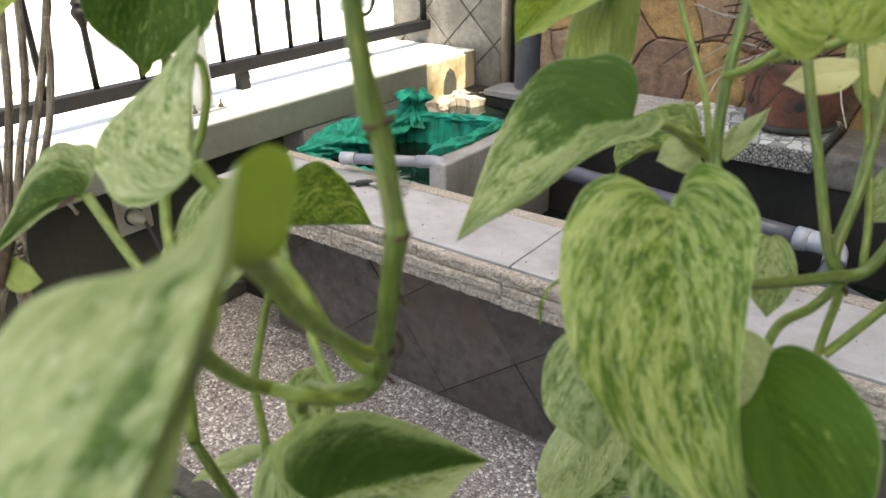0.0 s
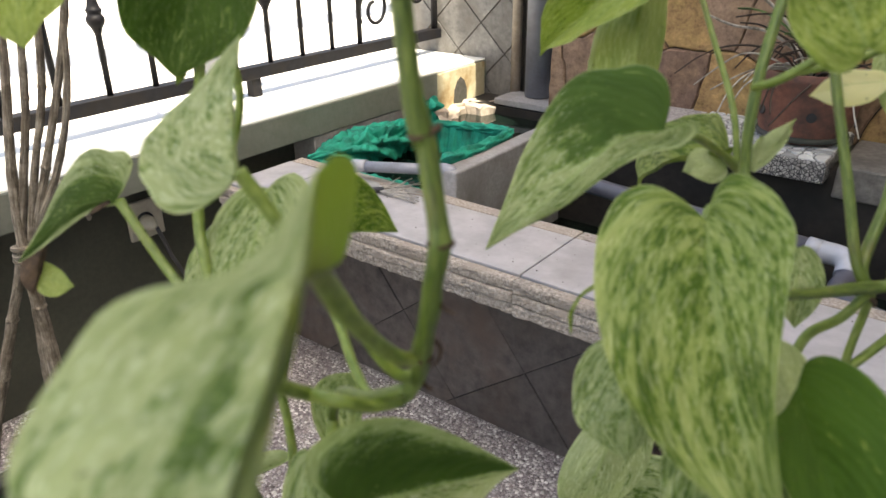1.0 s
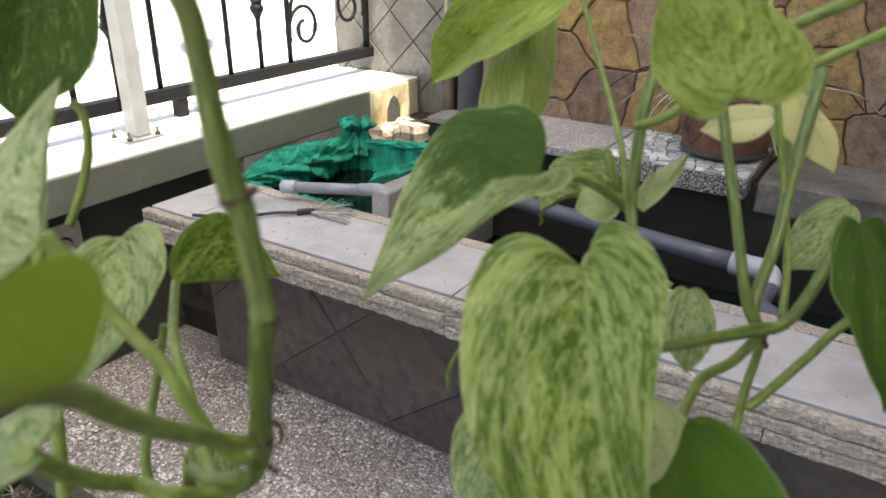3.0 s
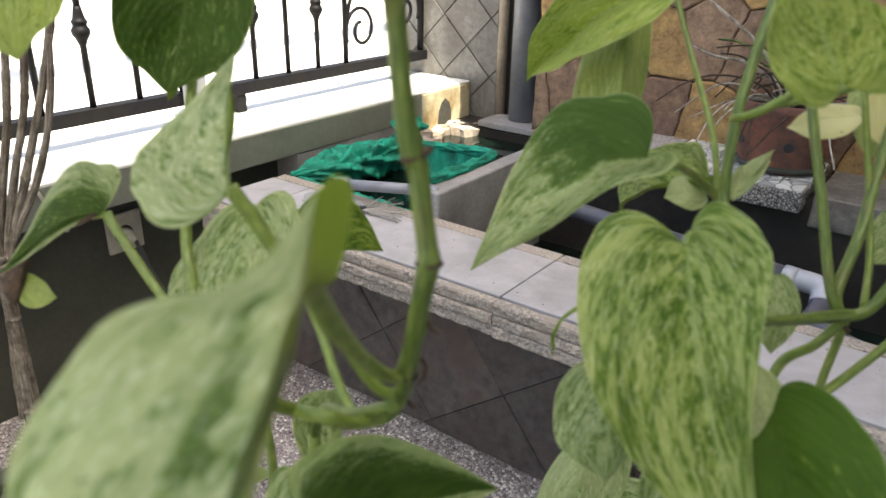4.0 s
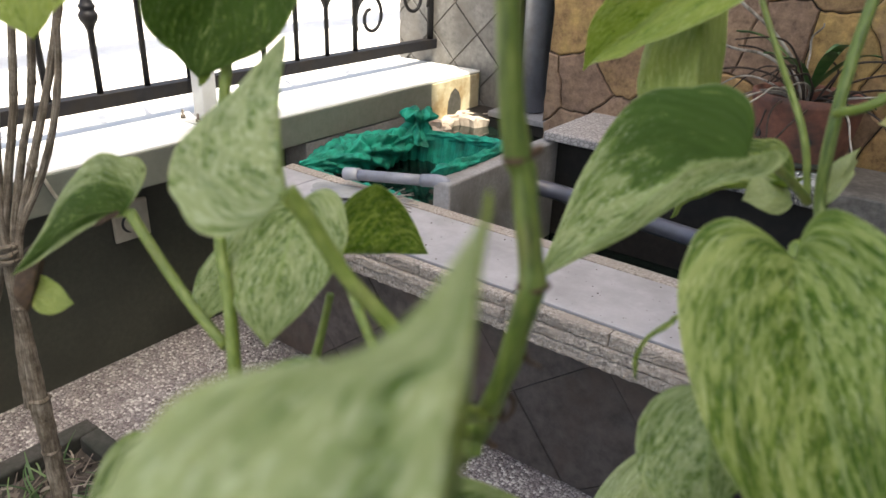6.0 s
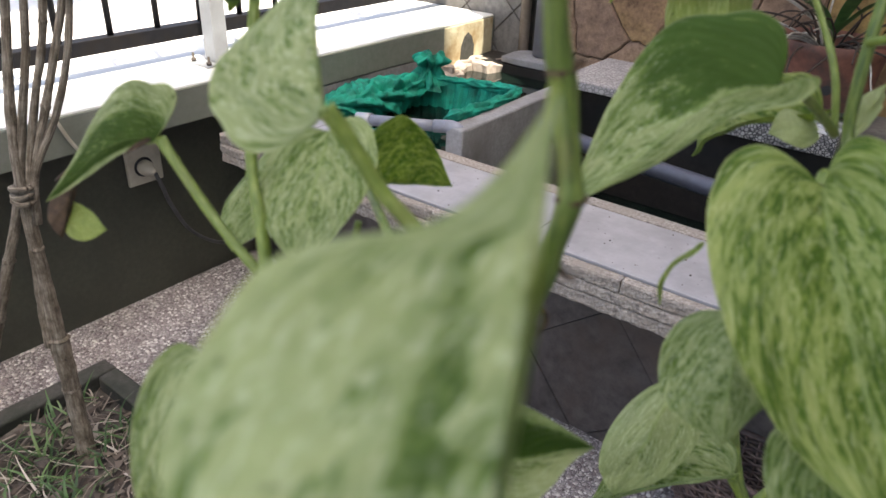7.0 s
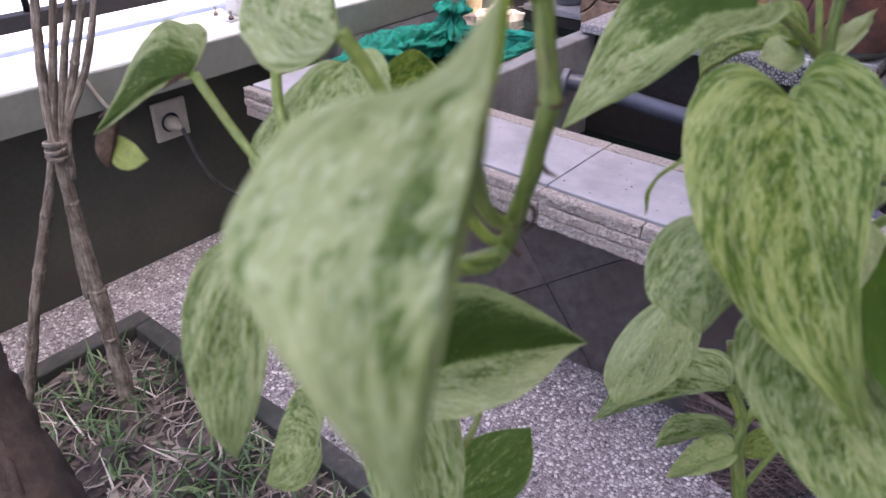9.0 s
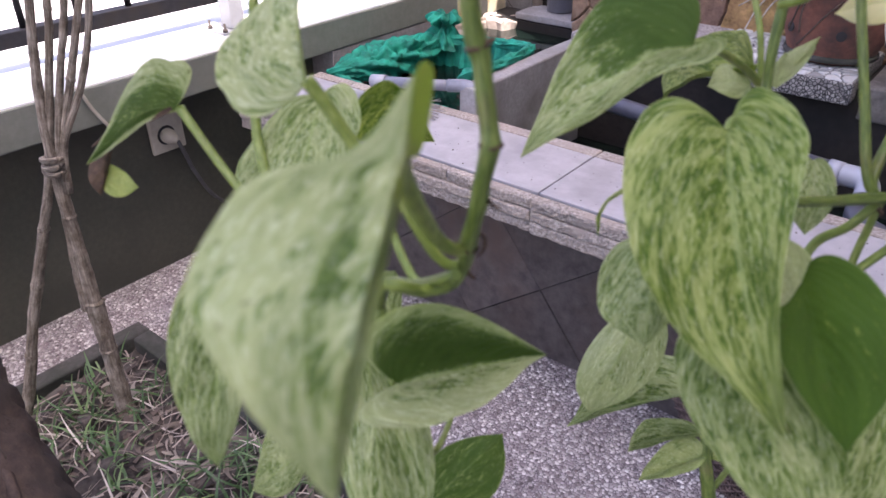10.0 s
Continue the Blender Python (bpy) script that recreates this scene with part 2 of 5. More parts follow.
def spline(points, n=8):
    """Catmull-Rom through points (tuples of any length)."""
    pts = [np.array(p, float) for p in points]
    pts = [2 * pts[0] - pts[1]] + pts + [2 * pts[-1] - pts[-2]]
    out = []
    for i in range(1, len(pts) - 2):
        a, b, c, d = pts[i - 1:i + 3]
        for k in range(n):
            t = k / n
            out.append(0.5 * (2 * b + (c - a) * t + (2 * a - 5 * b + 4 * c - d) * t * t + (3 * b - a - 3 * c + d) * t ** 3))
    out.append(pts[-2])
    return out


def tube(points, sides=10, n=6, bm=None, caps=True, wobble=0.0, groove=0.0):
    """A round bar through points (x, y, z, radius)."""
    bm = bm or bmesh.new()
    path = spline(points, n) if n > 1 else [np.array(p, float) for p in points]
    rings, up = [], Vector((0.13, 0.27, 0.95))
    lay, far, run = bm.loops.layers.uv.verify(), 0.0, []
    for i, p in enumerate(path):
        a, b = path[max(i - 1, 0)], path[min(i + 1, len(path) - 1)]
        d = Vector((b - a)[:3]).normalized()
        far += float(np.linalg.norm((p - path[max(i - 1, 0)])[:3]))
        run.append(far)
        side = d.cross(up)
        if side.length < 0.05:
            side = d.cross(Vector((1, 0, 0)))
        side.normalize()
        up = side.cross(d).normalized()
        ring = []
        for k in range(sides):
            an = 2 * math.pi * k / sides
            r = p[3] * (1 + wobble * noise.noise(Vector((p[0] * 60, p[1] * 60 + k, p[2] * 60))))
            if groove:
                r *= 1 - groove * max(0.0, math.cos(an - 0.9)) ** 8
            ring.append(bm.verts.new(Vector(p[:3]) + (side * math.cos(an) + up * math.sin(an)) * r))
        rings.append(ring)
    for i, (a, b) in enumerate(zip(rings, rings[1:])):
        for k in range(sides):
            f = bm.faces.new((a[k], a[(k + 1) % sides], b[(k + 1) % sides], b[k]))
            f.smooth = True
            for loop, (du, dv) in zip(f.loops, ((0, 0), (1, 0), (1, 1), (0, 1))):
                loop[lay].uv = ((k + du) / sides, run[i + dv])
    if caps:
        bm.faces.new(rings[0][::-1])
        bm.faces.new(rings[-1])
    return bm


def prism(poly, axis, d0, d1, bevel=0.0):
    """A slab from a polygon [(u, v)] between depths d0 and d1 along axis; u, v are the other two axes in order."""
    bm = bmesh.new()
    def place(u, v, d):
        return {"x": (d, u, v), "y": (u, d, v), "z": (u, v, d)}[axis]
    def inset(k):
        cu, cv = sum(p[0] for p in poly) / len(poly), sum(p[1] for p in poly) / len(poly)
        out = []
        for u, v in poly:
            l = math.hypot(u - cu, v - cv) or 1
            out.append((u - (u - cu) / l * k, v - (v - cv) / l * k))
        return out
    a = [bm.verts.new(place(u, v, d0)) for u, v in poly]
    s = d1 + (bevel if d0 > d1 else -bevel)
    b = [bm.verts.new(place(u, v, s)) for u, v in poly]
    c = [bm.verts.new(place(u, v, d1)) for u, v in inset(bevel)] if bevel else b
    n = len(poly)
    for lo, hi in ((a, b), (b, c)) if bevel else ((a, b),):
        for i in range(n):
            bm.faces.new((lo[i], lo[(i + 1) % n], hi[(i + 1) % n], hi[i]))
    bm.faces.new(c)
    bm.faces.new(a[::-1])
    bmesh.ops.recalc_face_normals(bm, faces=bm.faces[:])
    return bm


def clip_poly(poly, n, d):
    """Keep the side of a polygon where n . p <= d."""
    out = []
    for i, p in enumerate(poly):
        q = poly[(i + 1) % len(poly)]
        a, b = n[0] * p[0] + n[1] * p[1] - d, n[0] * q[0] + n[1] * q[1] - d
        if a <= 0:
            out.append(p)
        if a * b < 0:
            k = a / (a - b)
            out.append((p[0] + (q[0] - p[0]) * k, p[1] + (q[1] - p[1]) * k))
    return out


def voronoi_cells(seeds, bounds, gap):
    """Polygons round the seeds inside a rectangle, with a joint of that width between them."""
    u0, u1, v0, v1 = bounds
    cells = []
    for i, s in enumerate(seeds):
        poly = [(u0, v0), (u1, v0), (u1, v1), (u0, v1)]
        for j, o in enumerate(seeds):
            if i != j and poly:
                nx, ny = o[0] - s[0], o[1] - s[1]
                l = math.hypot(nx, ny)
                nx, ny = nx / l, ny / l
                poly = clip_poly(poly, (nx, ny), nx * (s[0] + o[0]) / 2 + ny * (s[1] + o[1]) / 2 - gap / 2)
        if len(poly) > 2:
            cells.append(poly)
    return cells


def structure(name, bm, material, label, category):
    return tagged(part(name, bm, material), label, category, kind="structure")


# ---- setting ----
structure("floor", box(-0.02, 4.0, -3.0, 2.0, -0.12, 0.0), "pebble_floor", "washed pebble floor of grey and white gravel", "floor")
bm = bmesh.new()
bmesh.ops.create_grid(bm, x_segments=4, y_segments=4, size=400)
for v in bm.verts:
    v.co.z = -0.14
structure("ground", bm, "paving", "pale sunlit paving outside the fence", "ground")
structure("wall_left", box(-0.22, 0.0, -3.0, 2.22, -0.12, 0.40), "wall_paint", "low garden wall in dull grey-green paint", "wall")
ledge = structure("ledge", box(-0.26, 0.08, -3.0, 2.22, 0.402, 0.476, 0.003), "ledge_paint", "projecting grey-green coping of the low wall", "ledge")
part("ledge_end", box(0.05, 0.0825, 1.968, 2.21, 0.345, 0.474, 0.004, cuts=6, rough=0.0015), "sun_yellow", ledge, "end of the coping, its sunlight painted in as pale yellow")
# Thin dark arch, slightly raised from the coping's end face.
part("arch_patch", prism([(2.042, 0.347), (2.112, 0.347), (2.112, 0.405), (2.100, 0.432), (2.080, 0.446), (2.062, 0.436), (2.048, 0.410)], "x", 0.0815, 0.0834, 0.0004), "dark_cement", ledge, "dark arched patch on the end of the coping")
part("ledge_top", box(-0.257, 0.077, -3.0, 2.217, 0.474, 0.48, 0.002), "ledge_top", ledge, "top face, whitened for the sun's glare")
structure("tank_side_wall", box(0.0, 0.0785, 1.475, 2.218, -0.1, 0.401), "cement", "rough cement render under the coping beside the tank", "wall")
# Dark colour here stands in for the shade of the deep gap.
structure("tank_side_low", box(0.002, 0.05, 1.36, 1.475, -0.1, 0.30), "dark_cement", "cement beside the tank, coloured dark for the shaded gap", "wall")
# Added out of view to block the sun; its top shapes the shadow edge.
bm = prism([(-6.0, -0.1), (0.887, -0.1), (0.887, 6.27), (-1.2, 6.78), (-6.0, 6.78)], "x", 2.4, 2.7)
box(2.4, 2.7, 0.887, 2.6, -0.1, 5.56, bm=bm)
structure("shade_wall", bm, "blocker_pale", "unseen tall pale wall added to shade the yard", "wall")
structure("wall_back", box(0.444, 2.4, 2.0, 2.3, -0.1, 2.3), "grout", "garden wall behind the flagstones", "wall")
structure("pillar", box(-0.26, 0.205, 2.226, 2.5, -0.1, 2.3), "grout", "square gate pillar clad in diagonal grey tiles", "pillar")

# pond shell
structure("pond_front_wall", box(0.19, 2.4, 1.252, 1.345, -0.02, 0.34), "grout", "low pond wall faced with dark diagonal slate tiles", "wall")
structure("pond_bottom", box(0.0, 2.4, 1.3, 2.05, -0.05, 0.06), "pond_shade", "bottom of the pond, coloured near-black for shade", "floor")
structure("pond_back_wall", box(0.59, 2.4, 1.78, 1.99, 0.05, 0.452), "pond_shade", "brown back wall of the pond, darkened for the shade under the slabs", "wall")
structure("tank_back_wall", box(0.05, 0.60, 2.10, 2.22, 0.05, 0.37), "pond_shade", "cement wall behind the tank, darkened to a shaded hole", "wall")
structure("divider_wall", box(0.565, 0.607, 1.352, 1.775, 0.05, 0.45, 0.004, cuts=3, rough=0.0015), "cement", "grey rendered wall between the tank and the pond", "wall")
structure("pond_water", box(0.609, 2.4, 1.347, 1.779, 0.20, 0.215), "water", "still black pond water in shade", "water")
structure("tank_water", box(0.07, 0.563, 1.352, 2.098, 0.33, 0.345), "water", "dark tank water under the net", "water")

# ---- pebbles set in the floor, crumbs on the coping ----
def island_material(name, tones, rough=0.55):
    m, t, b = nodes_of(name, rough)
    geo = t.nodes.new("ShaderNodeNewGeometry")
    co = t.nodes.new("ShaderNodeTexCoord").outputs["Object"]
    n = node(t, "ShaderNodeTexNoise", Scale=260.0, Detail=4.0)
    w = node(t, "ShaderNodeTexNoise", Scale=6.0, Detail=4.0)
    link(t, co, n.inputs["Vector"])
    link(t, co, w.inputs["Vector"])
    colour = ramp(t, geo.outputs["Random Per Island"], tones)
    colour = mix(t, 1.0, colour, ramp(t, n.outputs[0], [(0.3, (0.75, 0.74, 0.72)), (0.7, (1.1, 1.1, 1.1))]), "MULTIPLY")
    colour = mix(t, 1.0, colour, ramp(t, w.outputs[0], [(0.35, (0.74, 0.72, 0.70)), (0.62, (1.0, 1.0, 1.0))]), "MULTIPLY")
    link(t, colour, b.inputs["Base Color"])
    return m


MAT["gravel"] = island_material("gravel", [(0.0, (0.13, 0.105, 0.105)), (0.2, (0.42, 0.375, 0.375)), (0.35, (0.24, 0.20, 0.20)), (0.55, (0.66, 0.63, 0.61)), (0.7, (0.32, 0.275, 0.275)), (0.88, (0.80, 0.78, 0.75)), (1.0, (0.84, 0.83, 0.81))])
MAT["crumb"] = island_material("crumb", [(0.0, (0.05, 0.04, 0.03)), (0.5, (0.16, 0.13, 0.10)), (1.0, (0.30, 0.26, 0.21))], 0.9)


def grains(name, spots, material, label, category, squash=0.5):
    """Many small rounded stones in one mesh: spots are (x, y, z, radius)."""
    rng = np.random.default_rng(11)
    spots = np.array(spots)
    n, sides = len(spots), 6
    ang = rng.uniform(0, 6.283, (n, 1)) + np.arange(sides) * 2 * math.pi / sides
    rad = spots[:, 3:4] * rng.uniform(0.7, 1.2, (n, sides))
    co = np.zeros((n, sides * 2 + 1, 3))
    for ring, (k, h) in enumerate(((1.0, -0.25), (0.72, 0.65))):
        co[:, ring * sides:(ring + 1) * sides, 0] = spots[:, 0:1] + np.cos(ang) * rad * k
        co[:, ring * sides:(ring + 1) * sides, 1] = spots[:, 1:2] + np.sin(ang) * rad * k
        co[:, ring * sides:(ring + 1) * sides, 2] = spots[:, 2:3] + spots[:, 3:4] * h * squash * rng.uniform(0.8, 1.2, (n, 1))
    co[:, -1, :2] = spots[:, :2]
    co[:, -1, 2] = spots[:, 2] + spots[:, 3] * squash * 0.9
    faces = []
    for i in range(n):
        b = i * (sides * 2 + 1)
        for k in range(sides):
            j = (k + 1) % sides
            faces.append((b + k, b + j, b + sides + j, b + sides + k))
            faces.append((b + sides + k, b + sides + j, b + sides * 2))
    me = bpy.data.meshes.new(name)
    me.from_pydata(co.reshape(-1, 3).tolist(), [], faces)
    me.polygons.foreach_set("use_smooth", [True] * len(faces))
    me.materials.append(MAT[material])
    return tagged(new(name, me), label, category, kind="stuff")


rng = random.Random(3)
spots = []
for i in range(205):
    for j in range(180):
        x, y = 0.006 + i * 0.0073 + rng.uniform(-0.0025, 0.0025), 0.0 + j * 0.0069 + rng.uniform(-0.0025, 0.0025)
        if (x > 0.198 and y < 0.79 and x < 1.36) or y > 1.235 or rng.random() < 0.08:
            continue
        spots.append((x, y, 0.0, rng.uniform(0.0026, 0.0046)))
grains("floor_pebbles", spots, "gravel", "small grey and white pebbles set in the floor", "pebbles")
spots = [(rng.uniform(0.24, 1.9), rng.uniform(1.15, 1.31), 0.4003, 0.0005 + 0.0014 * rng.random() ** 3) for k in range(260)]
grains("crumbs", spots, "crumb", "dark crumbs of dirt scattered on the pond coping", "dirt", 0.8)

# ---- fence ----
def fence():
    f = thing("fence", "black wrought iron fence with knobbed bars and scrolls on the coping", "fence", at=(-0.115, 1.2, 0.48))
    inv = Matrix.Translation((0.115, -1.2, -0.48))
    def put(name, bm, label=""):
        bm.transform(inv)
        return part(name, bm, "iron", f, label)
    put("bottom_rail", box(-0.132, -0.098, -3.0, 2.224, 0.526, 0.556, 0.002))
    put("top_rail", box(-0.132, -0.098, -3.0, 2.224, 1.38, 1.41, 0.002))
    for y in (-1.2, -0.3, 0.58, 1.463):
        put("foot", box(-0.128, -0.102, y - 0.014, y + 0.014, 0.481, 0.526, 0.001))
    y, k = -1.024, 1
    while y < 1.80:
        bar = put("bar", tube([(-0.115, y, 0.55, 0.0068), (-0.115, y, 0.9, 0.0068), (-0.115, y, 1.385, 0.0068)], 8, 1))
        if k % 2 == 0:
            c = 0.712
            knob = put("knob", tube([(-0.115, y, c - 0.028, 0.007), (-0.115, y, c - 0.016, 0.0115), (-0.115, y, c - 0.006, 0.0175), (-0.115, y, c + 0.004, 0.0185), (-0.115, y, c + 0.012, 0.014), (-0.115, y, c + 0.02, 0.0165), (-0.115, y, c + 0.028, 0.012), (-0.115, y, c + 0.05, 0.008)], 12, 3), "turned iron knob")
            knob.parent = bar
        y, k = y + 0.1108, k + 1
    put("end_bar", tube([(-0.115, 1.858, 0.55, 0.008), (-0.115, 1.858, 1.385, 0.008)], 8, 1))
    put("end_bar", tube([(-0.115, 2.205, 0.55, 0.011), (-0.115, 2.205, 1.385, 0.011)], 8, 1))
    def scroll(y0, z0, flip, size):
        pts = []
        for i in range(34):
            a = i / 33
            r = size * (1.0 - 0.72 * a)
            an = math.pi * (1.15 - 2.6 * a)
            pts.append((-0.115, y0 + flip * r * math.cos(an), z0 + r * math.sin(an) * 1.1, 0.0055))
        return tube(pts, 8, 1)
    put("scroll", scroll(1.925, 0.645, 1, 0.066), "curled iron scroll")
    put("scroll", scroll(2.125, 0.690, -1, 0.072), "curled iron scroll")
    put("scroll", tube([(-0.115, 1.862, 0.665, 0.0055), (-0.115, 1.89, 0.74, 0.0055), (-0.115, 1.97, 0.80, 0.0055), (-0.115, 2.06, 0.79, 0.0055)], 8, 6), "curled iron scroll")
    return f


fence()

post = thing("metal_post", "white painted square metal post bolted to the coping", "post", at=(-0.03, 1.27, 0.48))
part("base_plate", box(-0.036, 0.036, -0.046, 0.046, 0.0005, 0.005, 0.001), "white_metal", post, "white painted base plate")
part("shaft", box(-0.019, 0.019, -0.012, 0.026, 0.006, 1.4, 0.002), "white_metal", post)
for dx, dy in ((0.028, -0.036), (0.028, 0.036), (-0.028, 0.036), (-0.028, -0.036)):
    part("bolt", tube([(dx, dy, 0.006, 0.006), (dx, dy, 0.012, 0.006), (dx, dy, 0.013, 0.003), (dx, dy, 0.024, 0.003)], 6, 1), "rust", post)

# ---- beyond the fence ----
far = structure("far_fence", box(-4.0, -3.9, -4.0, 9.0, 0.41, 1.5), "brown_board", "brown board fence across the road", "fence")

# ---- socket and cable ----
so = thing("wall_socket", "cream plastic wall socket with a pale plug pushed in", "socket", at=(0.0, 1.038, 0.314))
part("plate", box(0.0005, 0.011, -0.0405, 0.0405, -0.043, 0.043, 0.004), "plastic_white", so)
part("recess", tube([(0.0115, -0.004, -0.004, 0.0215), (0.0122, -0.004, -0.004, 0.0215), (0.0122, -0.004, -0.004, 0.018)], 20, 1), "black_rubber", so, "dark round recess")
part("plug", tube([(0.012, -0.004, -0.004, 0.016), (0.024, -0.004, -0.005, 0.0165), (0.034, -0.002, -0.007, 0.012), (0.043, 0.002, -0.012, 0.006)], 14, 3), "plastic_white", so, "pale grey plug")
tagged(part("plug_cable", tube([(0.043, 1.04, 0.302, 0.0042), (0.047, 1.05, 0.266, 0.0042), (0.045, 1.064, 0.222, 0.0042), (0.036, 1.107, 0.142, 0.0042), (0.022, 1.185, 0.075, 0.0042), (0.014, 1.29, 0.04, 0.0042)], 8, 8), "grey_rubber"), "grey cable hanging from the wall plug", "cable")
tagged(part("loose_cable", tube([(0.06, 0.835, 0.485, 0.0035), (0.084, 0.842, 0.478, 0.0035), (0.087, 0.858, 0.437, 0.0035), (0.085, 0.880, 0.397, 0.0035), (0.06, 0.895, 0.375, 0.0035), (0.012, 0.92, 0.36, 0.0035)], 8, 8), "plastic_white"), "white cable hanging over the edge of the coping", "cable")

# ---- cap of the pond wall ----
cap = tagged(part("pond_coping", box(0.172, 2.38, 1.133, 1.338, 0.34, 0.388), "grout"), "coping of the pond wall with pale tiles and split stone edging", "coping", kind="structure")
xs = [0.166, 0.285, 0.885, 1.485, 2.085, 2.38]
for a, b in zip(xs, xs[1:]):
    part("tile", box(a + 0.0012, b - 0.0012, 1.1445, 1.318, 0.386, 0.4, 0.0015), "cap_tile", cap)
    part("back_trim", box(a + 0.001, b - 0.001, 1.3215, 1.352, 0.37, 0.3995, 0.002, cuts=5, rough=0.0012, seed=a), "ledger_stone", cap, "split stone edging strip")


def split_stone(x0, x1, z0, z1, out):
    """A long strip of riven stone with a rough broken front."""
    bm = bmesh.new()
    nx, nz, rows = max(6, int((x1 - x0) / 0.0045)), 6, []
    for i in range(nx + 1):
        col = []
        for k in range(nz + 1):
            v = Vector((x0 + (x1 - x0) * i / nx, out * 9, z0 + (z1 - z0) * k / nz))
            d = abs(noise.noise(v * 33)) * 0.005 + noise.noise(v * 90) * 0.0022 + noise.noise(v * 230) * 0.0016
            rim = 0.0018 if k in (0, nz) or i in (0, nx) else 0.0
            dz = noise.noise(v * 60) * 0.0006 if k in (0, nz) else 0.0
            col.append(bm.verts.new((v.x, out + d + rim, v.z + dz)))
        col += [bm.verts.new((col[0].co.x, 1.1385, z1)), bm.verts.new((col[0].co.x, 1.1385, z0))]
        rows.append(col)
    for p, q in zip(rows, rows[1:]):
        for k in range(nz + 3):
            j = (k + 1) % (nz + 3)
            bm.faces.new([p[k], q[k], q[j], p[j]])
    bm.faces.new(rows[0])
    bm.faces.new(rows[-1][::-1])
    bmesh.ops.recalc_face_normals(bm, faces=bm.faces[:])
    return bm


rng = random.Random(5)
top = 0.398
for height in (0.0215, 0.0185, 0.0205):
    x = 0.164
    while x < 2.36:
        stops = [q for q in (0.285, 0.885, 1.485, 2.085, 2.37) if q > x + 0.01]
        e = x + rng.uniform(0.16, 0.5)
        if e > stops[0] - 0.07:
            e = stops[0]
        part("ledger", split_stone(x + 0.0008, e - 0.0008, top - height + 0.0011, top, 1.117 + rng.uniform(0, 0.005)), "ledger_stone", cap)
        x = e
    top -= height

# slate facing, laid on the diagonal
facing = tagged(part("slate_backing", box(0.188, 2.38, 1.2465, 1.2525, -0.01, 0.3395), "slate_joint"), "dark slate tiles laid diagonally on the pond wall", "wall tiles", kind="structure")
S, ang = 0.205, radians(38)
ca, sa = math.cos(ang), math.sin(ang)
for i in range(-9, 14):
    for j in range(-14, 9):
        cu, cv = 0.681 + (i * ca - j * sa) * S, 0.02 + (i * sa + j * ca) * S
        h = S / 2 - 0.0007
        poly = [(cu + (a * ca - b * sa) * h * 1, cv + (a * sa + b * ca) * h) for a, b in ((0, 0), (2, 0), (2, 2), (0, 2))]
        for n, d in (((1, 0), 2.37), ((-1, 0), -0.19), ((0, 1), 0.339), ((0, -1), 0.0)):
            poly = clip_poly(poly, n, d)
            if not poly:
                break
        if len(poly) > 2 and max(p[1] for p in poly) - min(p[1] for p in poly) > 0.01:
            part("tile", prism(poly, "y", 1.2475, 1.2425 + rng.uniform(-0.0012, 0.0012), 0.001), "slate", facing)

# ---- pillar tiles, trim, drainpipe ----
pt = tagged(part("pillar_backing", box(-0.258, 0.2, 2.2245, 2.227, 0.30, 2.29), "grout"), "grey diagonal tiles on the gate pillar", "wall tiles", kind="structure")
S, ang = 0.125, radians(45)
ca, sa = math.cos(ang), math.sin(ang)
for i in range(-2, 18):
    for j in range(-14, 16):
        cu, cv = -0.03 + (i * ca - j * sa) * S, 0.50 + (i * sa + j * ca) * S
        poly = [(cu + (a * ca - b * sa) * (S - 0.004), cv + (a * sa + b * ca) * (S - 0.004)) for a, b in ((0, 0), (1, 0), (1, 1), (0, 1))]
        for n, d in (((1, 0), 0.172), ((-1, 0), 0.255), ((0, 1), 1.25), ((0, -1), -0.34)):
            poly = clip_poly(poly, n, d)
            if not poly:
                break
        if len(poly) > 2:
            part("tile", prism(poly, "y", 2.225, 2.2205, 0.001), "pillar_tile", pt)
tagged(part("corner_trim", tube([(0.19, 2.222, 0.37, 0.016), (0.19, 2.222, 2.29, 0.016)], 10, 1), "trim_tan"), "tan rounded corner trim of the pillar", "trim", kind="structure")
dp = tagged(part("drainpipe", tube([(0.29, 2.19, 0.395, 0.04), (0.29, 2.19, 2.29, 0.04)], 24, 1, caps=True), "pvc"), "upright grey plastic drainpipe beside the pillar", "pipe")
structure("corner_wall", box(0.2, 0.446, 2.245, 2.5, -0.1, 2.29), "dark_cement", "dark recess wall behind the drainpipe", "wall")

# ---- slabs on the pond's far rim ----
tagged(part("rim_slab", box(0.19, 0.60, 2.10, 2.224, 0.374, 0.392, 0.003, cuts=6, rough=0.003), "cement"), "worn cement slab at the foot of the drainpipe", "slab")
tagged(part("paving_slab", box(0.585, 0.868, 1.738, 1.997, 0.455, 0.475, 0.003), "terrazzo"), "grey-pink paving slab over the pond edge", "slab")
mo = tagged(part("mosaic_slab", box(0.874, 1.178, 1.735, 1.997, 0.434, 0.4755, 0.003), "mosaic_edge"), "thick slab with pebbled edge and white stone mosaic top", "slab")
rng = random.Random(11)
seeds = [(0.89 + 0.28 * rng.random(), 1.75 + 0.24 * rng.random()) for _ in range(215)]
for poly in voronoi_cells(seeds, (0.878, 1.174, 1.739, 1.996), 0.0042):
    part("stone_chip", prism(poly, "z", 0.474, 0.4785 + rng.uniform(-0.0008, 0.0008), 0.001), "shard", mo)
tagged(part("stone_slab", box(1.19, 2.2, 1.772, 1.9955, 0.40, 0.464, 0.004, cuts=5, rough=0.003), "old_slab"), "rough dark grey stone slab beside the mosaic slab", "slab")

